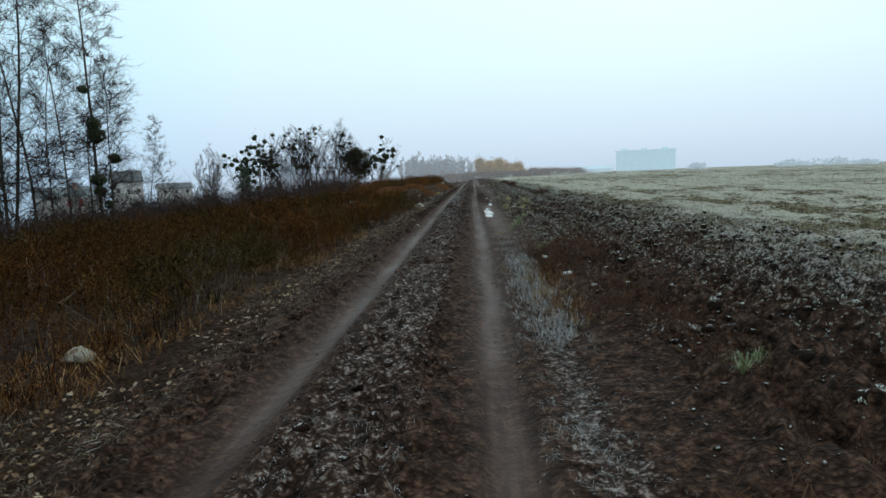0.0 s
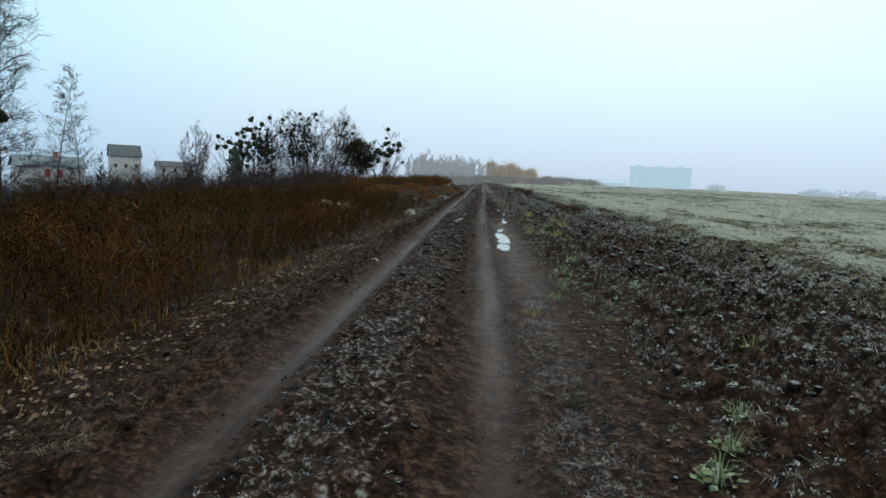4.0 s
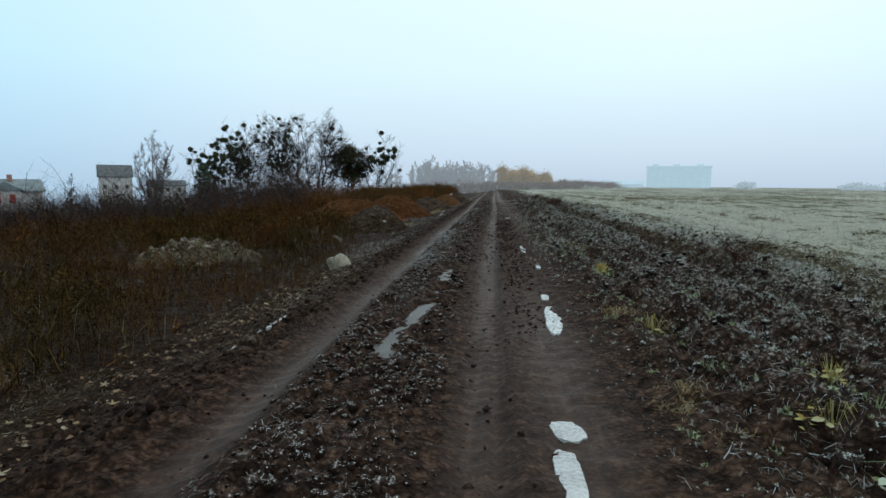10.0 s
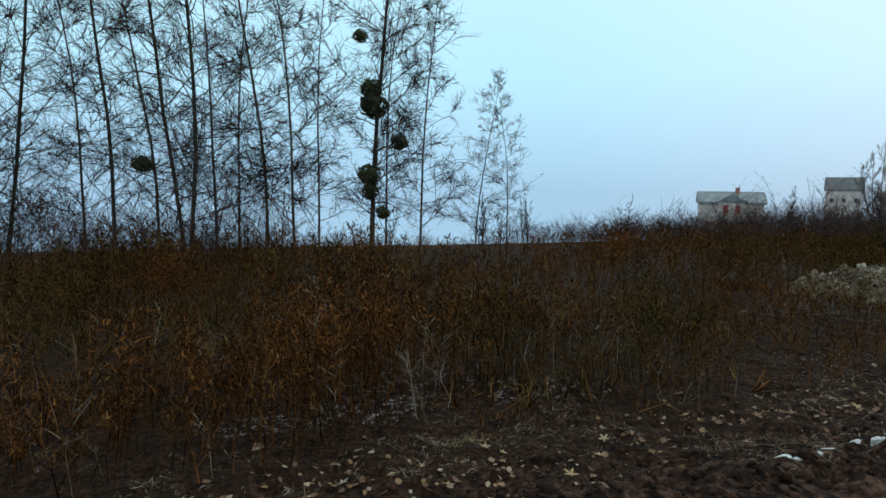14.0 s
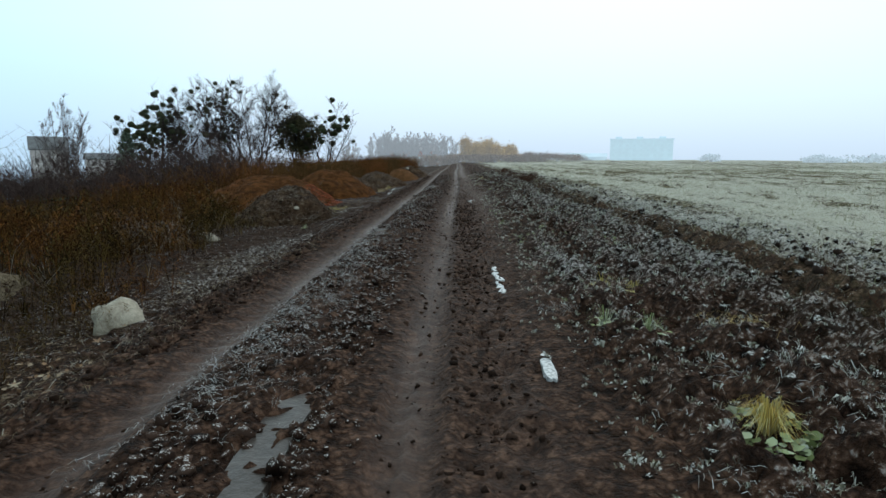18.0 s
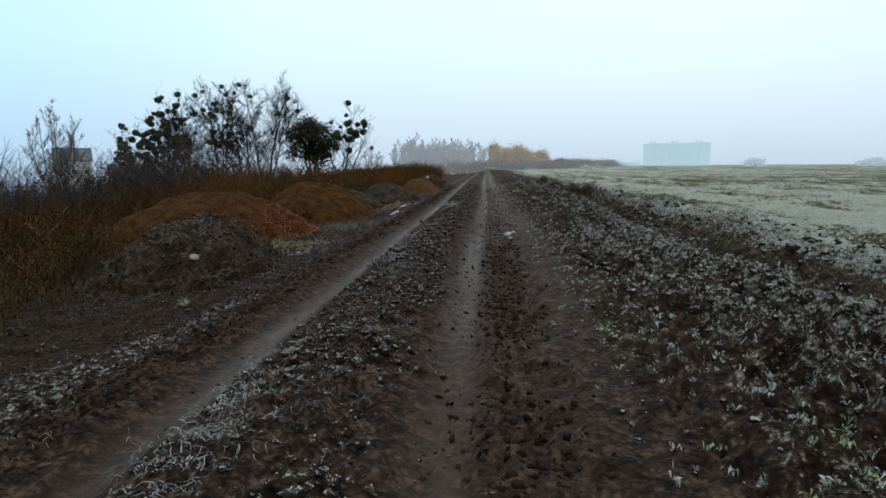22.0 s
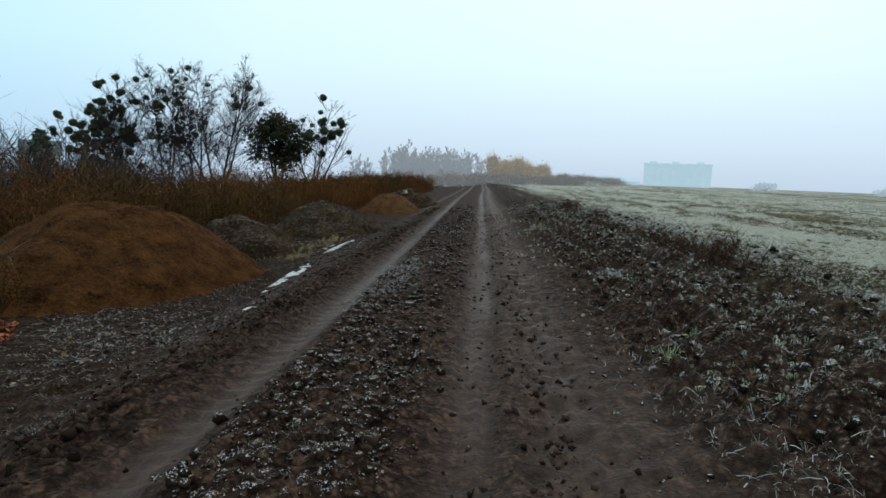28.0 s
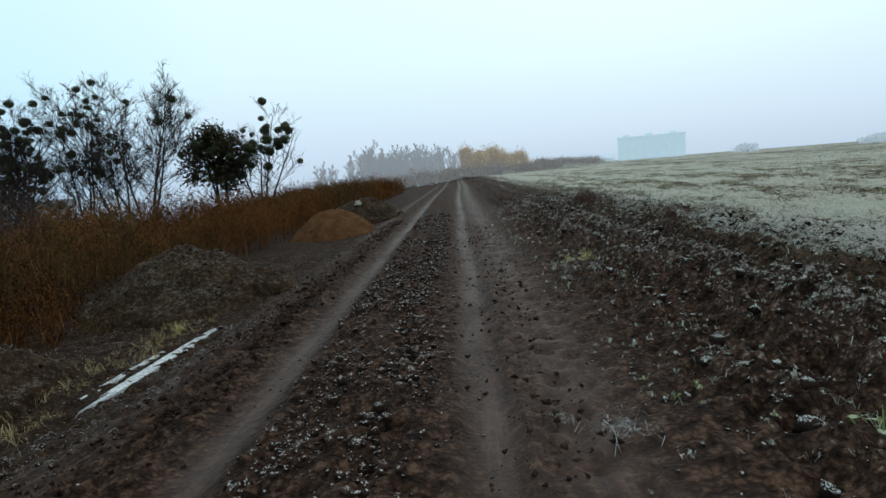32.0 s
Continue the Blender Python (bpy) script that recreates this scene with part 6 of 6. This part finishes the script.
for k, (x, y, size, mat, label, leaves) in enumerate(PLANTS):
    flat = 0.95 if mat in ("straw", "rime_grass") else 0.75
    tuft(x, y, size, M[mat], label, 1000 + 31 * k, 48 if not leaves else 26, 0.9 if mat in ("straw", "rime_grass") else 0.8, 0.010, flat, "leafy_plant" if leaves else "grass_tuft", int(leaves * 2.4))
x, y = rng.normal(0.66, 0.13, 420), rng.uniform(4.3, 9.0, 420)
scatter("rimed_stalks", FINE_TUFTS, x, y, rng.uniform(0.06, 0.17, 420), M["rime_straw"], "pale rimed stalks of dead grass along the track", "grass", -0.005, 0.45)
x, y = rng.normal(0.82, 0.14, 220), rng.uniform(4.6, 8.2, 220)
scatter("brown_stalks", FINE_TUFTS, x, y, rng.uniform(0.07, 0.18, 220), M["rust_grass"], "rusty dead grass stalks along the track", "grass", -0.005, 0.45)
x, y = uniform(900, 1.0, 2.6, 12, 60)
x, y = thinned(x, y, smooth(fbm(x * 1.2, y * 0.4, 101, 2), 0.5, 0.68) * (1.2 - 0.6 * smooth(x, 1.5, 2.4)))
scatter("green_sprigs", SPRIGS, x, y, rng.uniform(0.02, 0.05, len(x)), M["green_leaf"], "small green weed seedlings with rimed edges on soil", "weeds", 0.01, 0.4)


def drooping_clump(x, y, size):
    """A large half-dead weed: yellow drooping stems over frosted green leaves."""
    top = tagged(empty("weed_clump", x, y, float(height(x, y)) - 0.01), "bright yellow drooping weed over frosted green leaves", "plant")
    v, f = blades_template(77, 210, 0.85, 0.008, 0.95)
    v = v * size * np.array([0.60, 0.60, 0.72])
    mesh_object("stem_tuft", v, f, M["straw_yellow"], top, "yellow drooping stems")
    r = np.random.default_rng(78)
    a, q = r.uniform(0, 2 * math.pi, 170), np.sqrt(r.uniform(0.35, 1, 170)) * size * 0.66
    ob = scatter("leaves", LEAVES, np.cos(a) * q, np.sin(a) * q, r.uniform(0.025, 0.055, 170), M["green_leaf"], "", "", tilt=0.6, parent=top, z=0.02 + 0.10 * r.uniform(0, 1, 170) * (1 - (q / (size * 0.66)) ** 2))
    del ob["kind"]
    ob["label"] = "frosted grey-green leaves"


drooping_clump(1.62, 27.3, 0.34)


def litter(x, y, turn):
    """A crumpled white plastic bottle thrown down beside the track."""
    top = tagged(empty("plastic_bottle", x, y, float(height(x, y)) + 0.03, turn), "crushed white plastic bottle lying on the soil", "litter")
    v, f = [], []
    prof = [(-0.072, 0.012), (-0.07, 0.026), (-0.035, 0.028), (-0.01, 0.020), (0.02, 0.027), (0.04, 0.024), (0.055, 0.011), (0.066, 0.010)]
    tube([np.array([a, 0.006 * math.sin(a * 60), 0]) for a, _ in prof], [b for _, b in prof], 12, v, f)
    mesh_object("body", v, f, M["white_litter"], top, smooth=True)
    v, f = [], []
    tube([np.array([0.065, 0, 0]), np.array([0.077, 0, 0])], [0.0115, 0.0115], 12, v, f)
    mesh_object("cap", v, f, M["dark_board"], top)


litter(1.13, 7.06, 35)
litter(1.0, 8.34, 110)


# ---- fallen leaves along the verge ----
def lobed_leaf(seed):
    """A curled five-lobed leaf."""
    r = np.random.default_rng(seed)
    v, f, n = [(0, 0, 0.01)], [], 20
    for k in range(n):
        a = 2 * math.pi * k / n
        q = (0.62 + 0.38 * math.cos(a * 5 / 1.0)) * (1.0 if abs(a - math.pi) > 0.5 else 0.7) * r.uniform(0.85, 1.1)
        v.append((q * math.cos(a), q * math.sin(a), 0.02 + 0.22 * q * q * r.uniform(0.1, 1.0)))
    for k in range(n):
        f.append([0, 1 + k, 1 + (k + 1) % n])
    me = bpy.data.meshes.new("fallen_leaf")
    me.from_pydata(v, [], f)
    me.materials.append(M["leaf_each"])
    return me


def leaf_material():
    m, nt, b = material("maple_leaf", 0.75, 0.3)
    info = nt.nodes.new("ShaderNodeObjectInfo")
    col = ramp(nt, info.outputs["Random"], [(0.0, (0.34, 0.25, 0.13)), (0.4, (0.30, 0.27, 0.21)), (0.7, (0.18, 0.095, 0.045)), (1.0, (0.38, 0.31, 0.17))])
    n = noise_node(nt, 6.0, 4)
    nt.links.new(blend(nt, n, col, (0.75, 0.68, 0.6), "MULTIPLY"), b.inputs["Base Color"])
    return m


M["leaf_each"] = leaf_material()
LOBED = [lobed_leaf(s) for s in range(5)]
r = np.random.default_rng(303)
for k in range(150):
    y = float(r.uniform(2.0, 32))
    x = float(-2.75 + r.normal(0, 0.28)) if k % 5 else float(r.uniform(-3.4, -1.7))
    ob = new("fallen_leaf", LOBED[k % 5])
    s = float(r.uniform(0.025, 0.05))
    ob.matrix_world = pose(x, y, float(height(x, y)) + 0.015, float(r.normal(0, 14)), float(r.normal(0, 14)), float(r.uniform(0, 360))) @ Matrix.Diagonal((s, s, s, 1))
    tagged(ob, "pale dry maple leaf lying on the frozen verge", "leaf", "fallen leaves along the verge")
x, y = rng.normal(-2.75, 0.30, 3800), rng.uniform(0.8, 30, 3800)
x, y = thinned(x, y, smooth(fbm(x, y * 0.6, 97, 2), 0.35, 0.6))
scatter("leaf_litter", LEAVES, x, y, rng.uniform(0.02, 0.045, len(x)), M["leaf"], "tan and brown dead leaves along the verge", "leaves", 0.012, 0.6)
x, y, z = on_heap(9000, -6.35, 45.0, 2.6, 2.8, 1.02, 5)
w = (x > -5.4) & (y < 46.9) & (rng.uniform(0, 1, len(x)) < smooth(x + 0.10 * (y - 45.4), -5.2, -4.7))
scatter("rust_leaves", LEAVES, x[w], y[w], rng.uniform(0.025, 0.060, int(w.sum())), M["rust_leaf"], "rust-red broken chips and leaves on a clay heap", "leaves", 0.03, 0.6, z=z[w])
x, y = uniform(260, -4.6, -2.9, 42, 47)
scatter("heap_foot_leaves", LEAVES, x, y, rng.uniform(0.02, 0.05, 260), M["leaf"], "yellowed leaves round the foot of the heaps", "leaves", 0.02, 0.5)
x, y = uniform(420, -3.95, -3.05, 51.6, 57.4)
x, y = thinned(x, y, smooth(fbm(x * 1.2, y * 0.9, 115, 2), 0.38, 0.56))
scatter("heap_straw", FINE_TUFTS, x, y, rng.uniform(0.06, 0.16, len(x)), M["straw"], "straw-coloured dead grass round the earth mounds", "grass", -0.005, 0.5)
x, y = uniform(520, -4.4, -3.2, 41.4, 44.6)
x, y = thinned(x, y, smooth(fbm(x * 1.4, y * 1.0, 117, 2), 0.38, 0.56))
scatter("heap_foot_weeds", FINE_TUFTS, x, y, rng.uniform(0.04, 0.12, len(x)), M["yellow_leaf"], "yellow-green frosted grass at the foot of a clay mound", "grass", -0.005, 0.5)
for hx, hy, rx, ry, hh, n in ((-4.15, 39.9, 1.45, 2.2, 0.85, 1300), (-4.25, 57.2, 1.6, 2.0, 0.84, 500), (-4.75, 52.9, 1.45, 1.3, 0.66, 200), (-3.7, 70.2, 1.9, 1.7, 0.95, 160), (-6.4, 31.3, 1.5, 1.1, 0.62, 500), (-5.5, 35.4, 1.15, 1.3, 0.5, 700)):
    x, y, z = on_heap(n, hx, hy, rx * 0.95, ry * 0.95, hh, int(hy * 10))
    w = rng.uniform(0, 1, n) < 0.35 + 0.65 * smooth(fbm(x * 1.4, y * 1.4, 105, 2), 0.4, 0.6)
    scatter("heap_grass", WISPS, x[w], y[w], rng.uniform(0.04, 0.13, int(w.sum())), M["verge"], "frosted dead grass over an earth heap", "grass", 0.0, 0.6, z=z[w])
    x, y, z = on_heap(n, hx, hy, rx * 0.95, ry * 0.95, hh, int(hy * 10) + 5)
    scatter("heap_crumbs", CRUMBS, x, y, 0.010 + 0.035 * rng.uniform(0, 1, n) ** 3, M["brown_crumb"], "frosted earth crumbs on a tipped heap", "clods", 0.0, 0.6, z=z)
for hx, hy in ((-6.35, 45.0), (-5.2, 49.5), (-3.8, 66.0)):
    x, y, z = on_heap(900, hx, hy, 2.3 if hy < 60 else 1.4, 2.2 if hy < 60 else 1.3, 1.0, int(hy * 10) + 9)
    scatter("clay_crumbs", CRUMBS, x, y, 0.008 + 0.026 * rng.uniform(0, 1, 900) ** 3, M["clay_heap"], "broken orange clay lumps on a heap", "clods", 0.0, 0.6, z=z)
